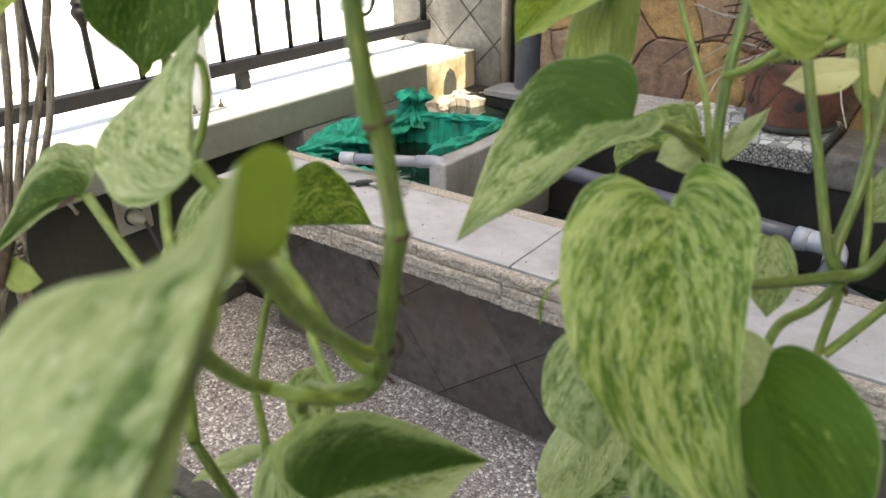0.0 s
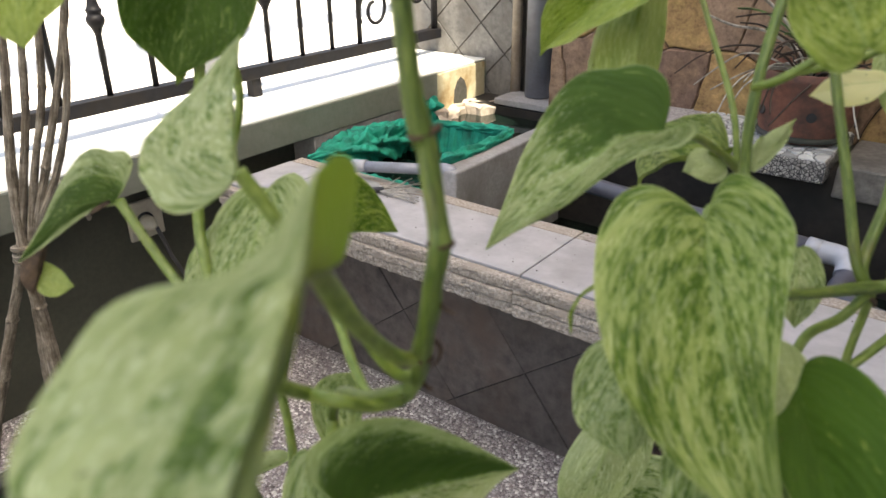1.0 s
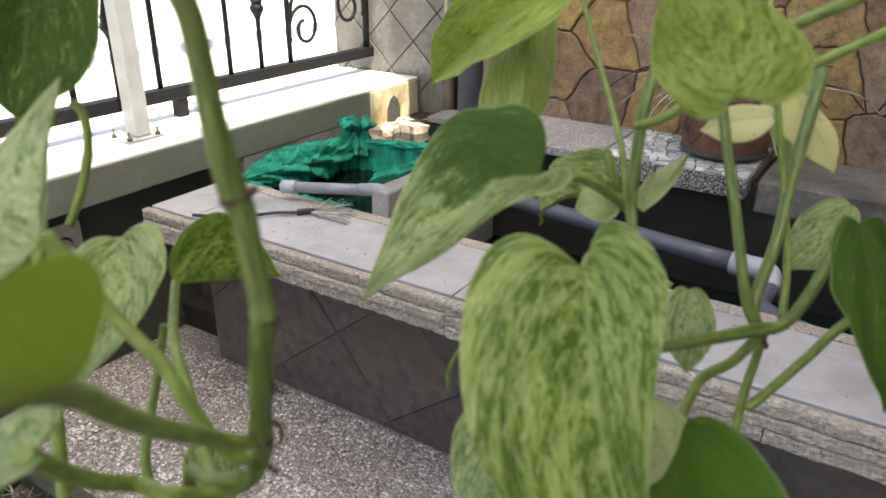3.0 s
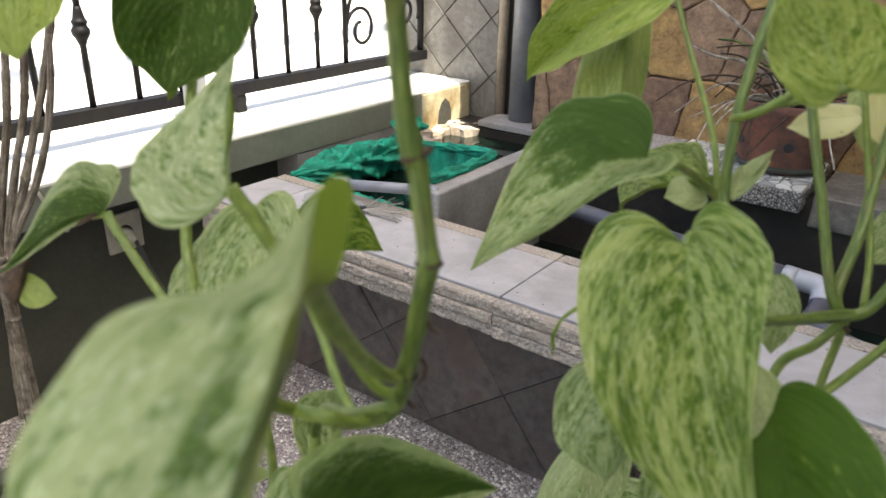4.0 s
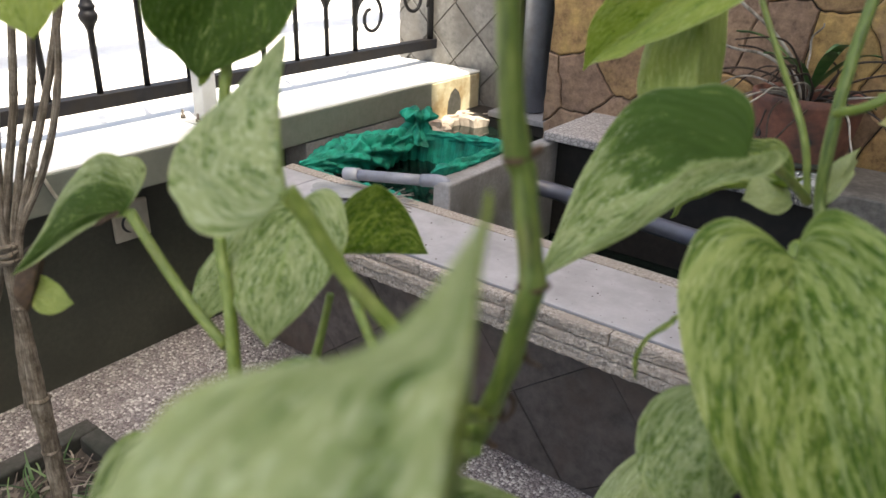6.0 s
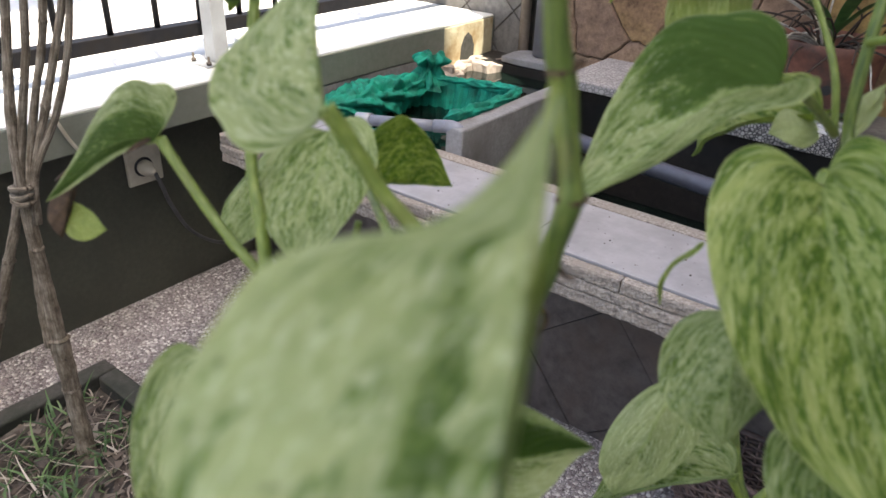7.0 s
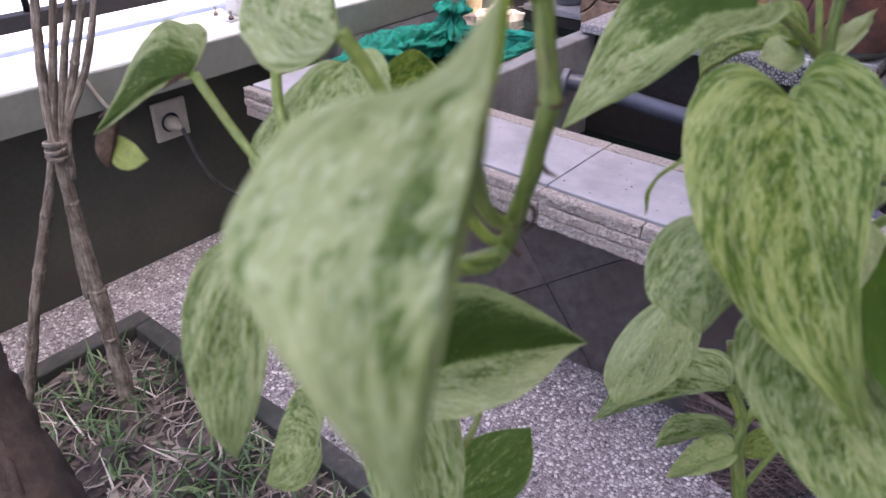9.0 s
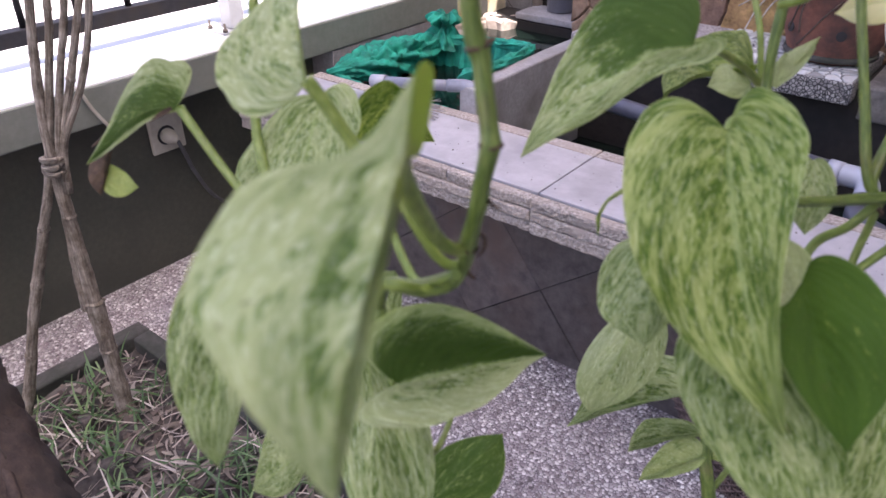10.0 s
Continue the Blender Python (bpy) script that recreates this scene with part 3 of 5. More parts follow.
# ---- flagstone wall ----
fw = tagged(part("flagstone_wall", box(0.446, 2.3, 1.996, 2.002, 0.36, 1.6), "grout"), "garden wall clad in irregular brown and ochre flagstones", "wall", kind="structure")
rng = random.Random(23)
seeds = []
while len(seeds) < 118:
    p = (0.42 + 1.9 * rng.random(), 0.36 + 1.25 * rng.random())
    if all(math.hypot(p[0] - q[0], (p[1] - q[1]) * 0.85) > 0.072 + 0.04 * rng.random() for q in seeds):
        seeds.append(p)
for poly in voronoi_cells(seeds, (0.447, 2.3, 0.37, 1.6), 0.0026):
    fine = []
    for i, p in enumerate(poly):
        q = poly[(i + 1) % len(poly)]
        for k in range(7):
            u, v = p[0] + (q[0] - p[0]) * k / 7, p[1] + (q[1] - p[1]) * k / 7
            w = noise.noise_vector(Vector((u * 22, v * 22, 3.0))) * 0.010 + noise.noise_vector(Vector((u * 75, v * 75, 8.0))) * 0.0042
            fine.append((u + w.x, v + w.y))
    part("flagstone", prism(fine, "y", 1.9965, 1.984 + rng.uniform(-0.004, 0.003), 0.004), "flagstone", fw)

# ---- tank and its pipes ----
def pipe_thing(name, label, bits):
    p = thing(name, label, "pipe", at=bits[0][1][0][:3])
    o = Vector(bits[0][1][0][:3])
    for nm, pts, m in bits:
        b = tube(pts, 18, 6 if len(pts) > 2 else 1)
        b.transform(Matrix.Translation(-o))
        part(nm, b, m, p)
    return p


pipe_thing("tank_pipe", "grey plastic pipe lying over the tank with an elbow", [
    ("pipe", [(0.378, 1.323, 0.4275, 0.0112), (0.555, 1.361, 0.444, 0.0112)], "pvc"),
    ("end_cap", [(0.362, 1.320, 0.4265, 0.0135), (0.395, 1.327, 0.4295, 0.0135)], "pvc_pale"),
    ("elbow", [(0.535, 1.357, 0.442, 0.0128), (0.572, 1.365, 0.446, 0.013), (0.588, 1.369, 0.438, 0.0128), (0.592, 1.37, 0.414, 0.0122)], "pvc"),
    ("drop_pipe", [(0.592, 1.3675, 0.415, 0.0108), (0.592, 1.3675, 0.345, 0.0108)], "pvc_dark")])
pipe_thing("pond_pipe", "long grey plastic pipe across the pond with a pale elbow", [
    ("pipe", [(0.608, 1.648, 0.373, 0.0185), (0.68, 1.672, 0.364, 0.0185), (0.80, 1.657, 0.36, 0.0185), (1.20, 1.60, 0.36, 0.0185)], "pvc_dark"),
    ("collar", [(0.6075, 1.642, 0.375, 0.026), (0.622, 1.645, 0.374, 0.026)], "pvc"),
    ("collar", [(1.198, 1.600, 0.36, 0.0215), (1.222, 1.597, 0.36, 0.0215)], "pvc_pale"),
    ("elbow", [(1.21, 1.599, 0.36, 0.0195), (1.25, 1.593, 0.362, 0.0195), (1.268, 1.578, 0.358, 0.0195), (1.272, 1.555, 0.345, 0.0195)], "pvc_pale"),
    ("lower_pipe", [(1.272, 1.56, 0.348, 0.017), (1.30, 1.48, 0.33, 0.017), (1.6, 1.40, 0.33, 0.017), (2.3, 1.39, 0.33, 0.017)], "pvc_dark")])


def bundle(points, folds, bm, crumple=0.35, sides=40, n=14):
    """A bunched length of cloth: a tube whose skin is gathered into lengthwise folds and crumpled."""
    rings = []
    path = spline(points, n)
    for i, p in enumerate(path):
        d = Vector((path[min(i + 1, len(path) - 1)] - path[max(i - 1, 0)])[:3]).normalized()
        side = d.cross(Vector((0, 0, 1))).normalized()
        up = side.cross(d)
        ring = []
        for k in range(sides):
            a = 2 * math.pi * k / sides
            twist = 2.2 * noise.noise(Vector((p[0] * 22, p[1] * 22, p[2] * 22)))
            q = Vector((p[0] * 24 + math.cos(a) * 2.4, p[1] * 24 + math.sin(a) * 2.4, p[2] * 24))
            r = p[3] * (1 + 0.16 * math.sin(folds * a + twist * 2 + i * 0.10) + 0.10 * math.sin((folds * 2 + 1) * a - twist * 3) + crumple * noise.noise(q) + 0.5 * crumple * noise.noise(q * 2.3) + 0.34 * crumple * noise.noise(q * 5.1))
            ring.append(bm.verts.new(Vector(p[:3]) + side * math.cos(a) * r + up * math.sin(a) * r * 0.8))
        rings.append(ring)
    for a, b in zip(rings, rings[1:]):
        for k in range(sides):
            bm.faces.new((a[k], a[(k + 1) % sides], b[(k + 1) % sides], b[k])).smooth = True
    bm.faces.new(rings[0][::-1])
    bm.faces.new(rings[-1])
    return bm


def net():
    """A crumpled green net: a heap along the wall, a hanging pleated swag, strips over the rim and a tied knot."""
    bm = bmesh.new()
    bundle([(0.165, 1.375, 0.382, 0.014), (0.185, 1.41, 0.388, 0.024), (0.20, 1.47, 0.385, 0.036), (0.205, 1.53, 0.385, 0.042), (0.215, 1.60, 0.388, 0.040), (0.225, 1.66, 0.398, 0.030), (0.232, 1.71, 0.408, 0.016)], 6, bm, 0.55, 56, 20)
    bundle([(0.16, 1.40, 0.375, 0.012), (0.145, 1.47, 0.384, 0.022), (0.15, 1.56, 0.395, 0.024), (0.18, 1.65, 0.402, 0.018), (0.222, 1.705, 0.41, 0.012)], 5, bm, 0.6, 40, 16)
    ob = tagged(part("green_net", bm, "green_net"), "crumpled emerald green shade net heaped over the tank", "net")
    part("front_fold", bundle([(0.175, 1.385, 0.378, 0.011), (0.26, 1.372, 0.372, 0.018), (0.34, 1.375, 0.366, 0.022), (0.43, 1.378, 0.365, 0.022), (0.52, 1.38, 0.37, 0.016)], 5, bmesh.new(), 0.6), "green_net", ob)
    part("rim_fold", bundle([(0.235, 1.715, 0.412, 0.011), (0.32, 1.725, 0.415, 0.011), (0.42, 1.715, 0.424, 0.012), (0.50, 1.685, 0.436, 0.013), (0.545, 1.62, 0.450, 0.013), (0.558, 1.53, 0.4535, 0.012), (0.556, 1.46, 0.452, 0.014), (0.548, 1.41, 0.447, 0.019), (0.535, 1.392, 0.438, 0.013)], 4, bmesh.new(), 0.6, 28, 16), "green_net", ob)
    sheet = bmesh.new()
    top = spline([(0.20, 1.60, 0.405), (0.225, 1.70, 0.412), (0.32, 1.722, 0.415), (0.42, 1.712, 0.424), (0.50, 1.68, 0.436), (0.54, 1.60, 0.448), (0.548, 1.50, 0.45)], 30)
    rows = []
    for i, p in enumerate(top):
        inward = Vector((0.37 - p[0], 1.53 - p[1], 0)).normalized()
        row = []
        for k in range(13):
            u = k / 12
            fold = math.sin(i * 0.62 + 3 * noise.noise(Vector((p[0] * 13, p[1] * 13, u)))) + 0.5 * math.sin(i * 1.5 + 2 * u)
            drop = 0.095 + 0.02 * noise.noise(Vector((p[0] * 30, p[1] * 30, 3)))
            row.append(sheet.verts.new(Vector(p) + inward * (0.004 + 0.022 * u + 0.006 * fold * (0.3 + u)) + Vector((0, 0, -drop * u + 0.003 * noise.noise(Vector((i * 0.4, u * 7, 1)))))))
        rows.append(row)
    for a, b in zip(rows, rows[1:]):
        for k in range(12):
            sheet.faces.new((a[k], a[k + 1], b[k + 1], b[k])).smooth = True
    swag = part("swag", sheet, "green_net", ob, "pleated cloth hanging into the water")
    thick = swag.modifiers.new("thickness", "SOLIDIFY")
    thick.thickness = 0.0012
    kn = bmesh.new()
    rings = []
    for i in range(21):
        h = i / 20
        base = 0.046 * (1 - h) ** 2.2 + 0.011 + 0.026 * math.exp(-((h - 0.86) / 0.17) ** 2)
        ring = []
        for k in range(60):
            a = 2 * math.pi * k / 60
            r = base * (1 + 0.26 * math.sin(a * 7 + 2.5 * h) + 0.14 * math.sin(a * 13 - 3 * h) + 0.5 * noise.noise(Vector((math.cos(a) * 2.5, math.sin(a) * 2.5, h * 5))))
            ring.append(kn.verts.new((0.232 + r * math.cos(a) + 0.01 * h, 1.71 + r * math.sin(a), 0.395 + 0.076 * h + 0.006 * math.sin(a * 5 + 1))))
        rings.append(ring)
    for a, b in zip(rings, rings[1:]):
        for k in range(60):
            kn.faces.new((a[k], a[(k + 1) % 60], b[(k + 1) % 60], b[k])).smooth = True
    kn.faces.new(rings[-1])
    part("knot", kn, "green_net", ob, "gathered knot of the net")


net()
# rough sunlit mortar steps in the tank's far corner
for x0, x1, y0, y1, z1, sd in ((0.07, 0.135, 1.93, 2.005, 0.352, 1), (0.07, 0.125, 2.0, 2.085, 0.366, 2), (0.07, 0.19, 2.05, 2.15, 0.372, 3), (0.072, 0.115, 1.955, 1.985, 0.376, 4)):
    tagged(part("broken_brick", box(x0, x1, y0, y1, 0.06, z1 - 0.004, 0.008, cuts=7, rough=0.016, seed=sd), "trim_tan"), "broken mortar-covered brick against the tank wall", "brick", "broken bricks in the tank corner")

bm = bmesh.new()
edge = []
for k in range(40):
    a = k / 40 * 2 * math.pi
    r = 1 + 0.35 * noise.noise(Vector((math.cos(a) * 1.7, math.sin(a) * 1.7, 4)))
    edge.append((0.385 + 0.085 * r * math.cos(a), 1.285 + 0.045 * r * math.sin(a)))
top = bm.verts.new((0.385, 1.285, 0.4045))
rim = [bm.verts.new((x, y, 0.4006)) for x, y in edge]
mid = [bm.verts.new((0.385 + (x - 0.385) * 0.7, 1.285 + (y - 1.285) * 0.7, 0.4038 + 0.001 * noise.noise(Vector((x * 90, y * 90, 0))))) for x, y in edge]
for k in range(40):
    j = (k + 1) % 40
    bm.faces.new((rim[k], rim[j], mid[j], mid[k])).smooth = True
    bm.faces.new((mid[k], mid[j], top)).smooth = True
tagged(part("mortar_smear", bm, "shard"), "pale dried mortar smeared on the pond coping", "mortar")
tagged(part("cable_end", tube([(0.29, 1.146, 0.4045, 0.003), (0.34, 1.168, 0.4045, 0.003), (0.385, 1.20, 0.406, 0.003), (0.42, 1.235, 0.408, 0.003), (0.452, 1.262, 0.407, 0.003)], 8, 6), "black_rubber"), "short black cable end lying on the coping", "cable")
brush = thing("old_brush", "worn paint brush with a black handle and splayed grey bristles", "brush", at=(0.452, 1.262, 0.4))
part("handle", box(0.0, 0.036, -0.006, 0.010, 0.0015, 0.0115, 0.003, cuts=2, rough=0.002), "black_rubber", brush, "black handle").rotation_euler.z = 0.85
rng = random.Random(41)
for k in range(26):
    a = 0.85 + rng.uniform(-0.5, 0.5)
    l = rng.uniform(0.05, 0.105)
    bend = rng.uniform(-0.4, 0.4)
    pts = [(0.024 * math.cos(0.85), 0.024 * math.sin(0.85), 0.006, 0.0013)]
    for i in range(1, 5):
        r = 0.024 + l * i / 4
        pts.append((r * math.cos(a + bend * i / 4), r * math.sin(a + bend * i / 4) * 0.9, 0.005 + rng.uniform(-0.002, 0.004), 0.0013))
    part("bristle", tube(pts, 5, 3), "bristle", brush)

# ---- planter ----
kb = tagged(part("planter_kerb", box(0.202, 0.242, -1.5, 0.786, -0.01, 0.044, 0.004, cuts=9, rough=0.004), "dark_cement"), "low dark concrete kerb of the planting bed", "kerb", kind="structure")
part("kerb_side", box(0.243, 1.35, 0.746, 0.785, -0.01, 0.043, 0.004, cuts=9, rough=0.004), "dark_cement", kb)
bm = bmesh.new()
bmesh.ops.create_grid(bm, x_segments=90, y_segments=120, size=0.5, matrix=Matrix.Translation((0.78, -0.33, 0.02)) @ Matrix.Diagonal((1.14, 2.16, 1, 1)))
for v in bm.verts:
    v.co.z += 0.02 * noise.noise(v.co * 9) + 0.008 * noise.noise(v.co * 45)
structure("planter_soil", smooth(bm), "soil", "dry grey-brown soil of the planting bed", "soil")

# ---- dry tied sticks in the bed ----
def stick(parent, name, pts, label=""):
    b = tube(pts, 12, 6, wobble=0.22)
    return part(name, b, "bark", parent, label)


st = thing("tied_sticks", "bundle of dry grey plant sticks tied together in the bed", "dead plant")
main_stick = stick(st, "trunk", [(0.38, 0.645, 0.0, 0.0155), (0.3785, 0.646, 0.06, 0.0144), (0.379, 0.647, 0.16, 0.0130), (0.378, 0.647, 0.24, 0.0141), (0.379, 0.647, 0.26, 0.0118), (0.38, 0.648, 0.35, 0.0100), (0.381, 0.649, 0.48, 0.0089), (0.386, 0.657, 0.6, 0.0068), (0.402, 0.679, 0.76, 0.0056), (0.41, 0.69, 0.90, 0.0050)])
stick(st, "branch", [(0.276, 0.510, 0.0, 0.0096), (0.297, 0.540, 0.10, 0.0092), (0.319, 0.567, 0.211, 0.0085), (0.336, 0.59, 0.291, 0.0085), (0.356, 0.617, 0.384, 0.0074), (0.374, 0.640, 0.465, 0.0067), (0.392, 0.664, 0.58, 0.0056), (0.409, 0.688, 0.70, 0.0050), (0.425, 0.71, 0.88, 0.0044)])
stick(st, "branch", [(0.372, 0.634, 0.235, 0.0067), (0.3725, 0.638, 0.30, 0.0067), (0.376, 0.642, 0.36, 0.0067), (0.384, 0.652, 0.47, 0.0059), (0.405, 0.680, 0.606, 0.0050), (0.423, 0.706, 0.713, 0.0050), (0.44, 0.72, 0.86, 0.0044)])
stick(st, "branch", [(0.388, 0.655, 0.44, 0.0067), (0.393, 0.664, 0.515, 0.0056), (0.412, 0.691, 0.605, 0.0056), (0.434, 0.721, 0.712, 0.0050), (0.45, 0.742, 0.80, 0.0050), (0.46, 0.75, 0.86, 0.0044)])
stick(st, "branch", [(0.390, 0.655, 0.46, 0.0059), (0.397, 0.667, 0.52, 0.0050), (0.419, 0.696, 0.589, 0.0050), (0.436, 0.716, 0.656, 0.0046), (0.446, 0.729, 0.72, 0.0044), (0.452, 0.738, 0.79, 0.0037)])
for q in ((0.378, 0.647, 0.245, 0.0150), (0.379, 0.647, 0.15, 0.0138), (0.3805, 0.6485, 0.40, 0.0100), (0.336, 0.59, 0.291, 0.0092), (0.308, 0.554, 0.16, 0.0094), (0.356, 0.617, 0.384, 0.0082), (0.409, 0.688, 0.70, 0.0053), (0.412, 0.691, 0.605, 0.0059), (0.423, 0.706, 0.713, 0.0053)):
    part("node_ring", tube([(q[0], q[1], q[2] - 0.004, q[3] * 0.9), (q[0], q[1], q[2], q[3] * 1.08), (q[0], q[1], q[2] + 0.004, q[3] * 0.9)], 12, 3, wobble=0.3), "bark", main_stick)
for dz in (-0.006, 0.002, 0.010):
    part("tie", tube([(0.3815 + 0.0150 * math.cos(a / 12 * 6.283), 0.649 + 0.0135 * math.sin(a / 12 * 6.283), 0.484 + dz + 0.003 * math.sin(a / 12 * 6.283 + dz * 200), 0.0042) for a in range(13)], 6, 2, wobble=0.4), "bark", st, "wrap of dry bark strips")

tk = tagged(part("tree_trunk", tube([(0.57, 0.345, 0.52, 0.047), (0.66, 0.372, 0.44, 0.048), (0.744, 0.362, 0.385, 0.05), (0.85, 0.35, 0.32, 0.052), (1.0, 0.33, 0.2, 0.055), (1.1, 0.3, 0.0, 0.06)], 20, 8, wobble=0.25), "dark_bark"), "leaning dark brown tree trunk with rough bark", "tree trunk")
rng = random.Random(5)
for k in range(16):                                        # lengthwise plates of bark
    an, f0 = rng.uniform(0, 6.283), rng.uniform(0.0, 0.6)
    axis_pts = spline([(0.57, 0.345, 0.52, 0.047), (0.66, 0.372, 0.44, 0.048), (0.744, 0.362, 0.385, 0.05), (0.85, 0.35, 0.32, 0.052), (1.0, 0.33, 0.2, 0.055)], 8)
    run = axis_pts[int(f0 * 32):int(f0 * 32) + rng.randint(6, 12)]
    pts = []
    for i, q in enumerate(run):
        d = Vector((0.42, -0.02, -0.33)).normalized()
        u = d.cross(Vector((0, 1, 0))).normalized()
        v = d.cross(u)
        c = Vector(q[:3]) + (u * math.cos(an + 0.04 * i) + v * math.sin(an + 0.04 * i)) * q[3] * 0.97
        pts.append((*c, 0.0045 * math.sin(math.pi * (i + 0.6) / (len(run) + 0.2)) + 0.001))
    part("bark_plate", tube(pts, 7, 2, wobble=0.4), "dark_bark", tk)
tagged(part("brick_fragment", box(0.355, 0.388, 0.568, 0.592, 0.008, 0.042, 0.004, cuts=3, rough=0.009), "rust"), "small brown brick fragment lying on the soil", "brick")
tagged(part("pebble", box(0.472, 0.49, 0.463, 0.475, 0.018, 0.042, 0.004, cuts=2, rough=0.003), "shard"), "small white pebble on the soil", "pebble")


def blade_material(name, tones, rough=0.7):
    m, t, b = nodes_of(name, rough)
    geo = t.nodes.new("ShaderNodeNewGeometry")
    link(t, ramp(t, geo.outputs["Random Per Island"], tones), b.inputs["Base Color"])
    return m


MAT["straw"] = blade_material("straw", [(0.0, (0.09, 0.07, 0.055)), (0.4, (0.19, 0.155, 0.125)), (0.8, (0.34, 0.285, 0.235)), (1.0, (0.52, 0.46, 0.39))])
MAT["grass"] = blade_material("grass", [(0.0, (0.035, 0.075, 0.02)), (0.6, (0.075, 0.145, 0.045)), (1.0, (0.17, 0.24, 0.09))], 0.5)
MAT["litter"] = blade_material("litter", [(0.0, (0.03, 0.022, 0.018)), (0.5, (0.11, 0.085, 0.068)), (0.85, (0.18, 0.145, 0.115)), (1.0, (0.34, 0.295, 0.24))], 0.9)


def soil_height(x, y):
    v = Vector((x, y, 0.02))
    return 0.02 + 0.02 * noise.noise(v * 9) + 0.008 * noise.noise(v * 45)


def scatter_blades(name, count, seed, length, width, lift, material, label, category, region, keep):
    rng = random.Random(seed)
    verts, faces = [], []
    for _ in range(count):
        x, y = rng.uniform(*region[:2]), rng.uniform(*region[2:])
        if noise.noise(Vector((x * 11, y * 11, seed))) < keep:
            continue
        z, a, l = soil_height(x, y), rng.uniform(0, 6.283), rng.uniform(*length)
        w, up = rng.uniform(*width), rng.uniform(*lift)
        turn = rng.uniform(-0.9, 0.9)
        n0 = len(verts)
        px, py, pz = x, y, z + 0.002
        for i in range(5):
            f = i / 4
            ww = w * (1 - 0.85 * f) + 0.0002
            verts += [(px - math.sin(a) * ww, py + math.cos(a) * ww, pz), (px + math.sin(a) * ww, py - math.cos(a) * ww, pz + 0.0006)]
            step = l / 4
            el = up * (1 - 1.1 * f)
            px, py, pz = px + math.cos(a) * math.cos(el) * step, py + math.sin(a) * math.cos(el) * step, max(pz + math.sin(el) * step, z - 0.004)
            a += turn * 0.35
        for i in range(4):
            k = n0 + 2 * i
            faces.append((k, k + 1, k + 3, k + 2))
    me = bpy.data.meshes.new(name)
    me.from_pydata(verts, [], faces)
    me.materials.append(MAT[material])
    return tagged(new(name, me), label, category, kind="stuff")


BED = (0.25, 1.05, -0.05, 0.74)
scatter_blades("dry_grass", 2000, 3, (0.03, 0.095), (0.0009, 0.0022), (0.05, 0.6), "straw", "dry tangled straw on the bed", "dry grass", BED, -0.22)
scatter_blades("grass", 2600, 8, (0.03, 0.085), (0.0014, 0.0032), (0.3, 1.25), "grass", "sparse green grass blades in the bed", "grass", BED, -0.05)
scatter_blades("leaf_litter", 2200, 14, (0.012, 0.05), (0.003, 0.009), (0.0, 0.35), "litter", "brown crumbled leaf litter on the soil", "litter", BED, -0.3)

# ---- potted orchid on the mosaic slab ----
pot = thing("flower_pot", "old terracotta bowl pot with a chipped pale rim", "pot", at=(1.095, 1.878, 0.479))
prof = [(0.0, 0.070), (0.006, 0.078), (0.02, 0.084), (0.05, 0.093), (0.085, 0.098), (0.115, 0.102), (0.125, 0.106), (0.14, 0.106), (0.142, 0.1), (0.13, 0.093), (0.1, 0.09)]
bm = bmesh.new()
rings = [[bm.verts.new((r * math.cos(k / 36 * 6.2832), r * math.sin(k / 36 * 6.2832) * 0.93, z)) for k in range(36)] for z, r in prof]
for a, b in zip(rings, rings[1:]):
    for k in range(36):
        bm.faces.new((a[k], a[(k + 1) % 36], b[(k + 1) % 36], b[k])).smooth = True
bm.faces.new(rings[0][::-1])
part("bowl", bm, "terracotta", pot)
bm = bmesh.new()
bm.faces.new([bm.verts.new((0.09 * math.cos(k / 24 * 6.2832), 0.083 * math.sin(k / 24 * 6.2832), 0.112)) for k in range(24)])
part("potting_mix", bm, "soil", pot, "dark bark potting mix")
for a in (-2.35, -1.25):
    c = Vector((0.0955 * math.cos(a), 0.089 * math.sin(a), 0.062))
    o = Vector((math.cos(a), math.sin(a), 0)) * 0.004
    part("drain_hole", tube([(*(c - o), 0.009), (*(c + o * 0.3), 0.0095)], 14, 1), "black_rubber", pot, "dark round drainage hole")
part("base_band", tube([(0.083 * math.cos(k / 24 * 6.2832), 0.077 * math.sin(k / 24 * 6.2832), 0.012, 0.006) for k in range(25)], 8, 1), "dark_cement", pot, "dark foot of the pot")

orchid = thing("orchid", "leggy orchid with pale bare roots in the terracotta pot", "plant", at=(1.095, 1.878, 0.6))
rng = random.Random(31)
for i in range(38):
    a, l = rng.uniform(1.6, 6.6), rng.uniform(0.1, 0.3)
    pts = [(0.02 * math.cos(a), 0.02 * math.sin(a), 0.0, 0.0026)]
    x, y, z = pts[0][:3]
    el = rng.uniform(0.1, 1.2)
    for s in range(5):
        x, y, z = x + math.cos(a) * math.cos(el) * l / 5, min(y + math.sin(a) * math.cos(el) * l / 5, 0.085), max(z + math.sin(el) * l / 5, -0.06)
        el -= rng.uniform(0.1, 0.55)
        a += rng.uniform(-0.5, 0.5)
        pts.append((x, y, z, 0.0024 - 0.0002 * s))
    part("root", tube(pts, 6, 4), "dark_bark" if i % 3 else "root", orchid)
part("root", tube([(-0.03, -0.02, 0.05, 0.003), (-0.09, -0.03, 0.085, 0.003), (-0.16, -0.02, 0.09, 0.0028), (-0.225, 0.0, 0.105, 0.002)], 8, 6), "root", orchid)
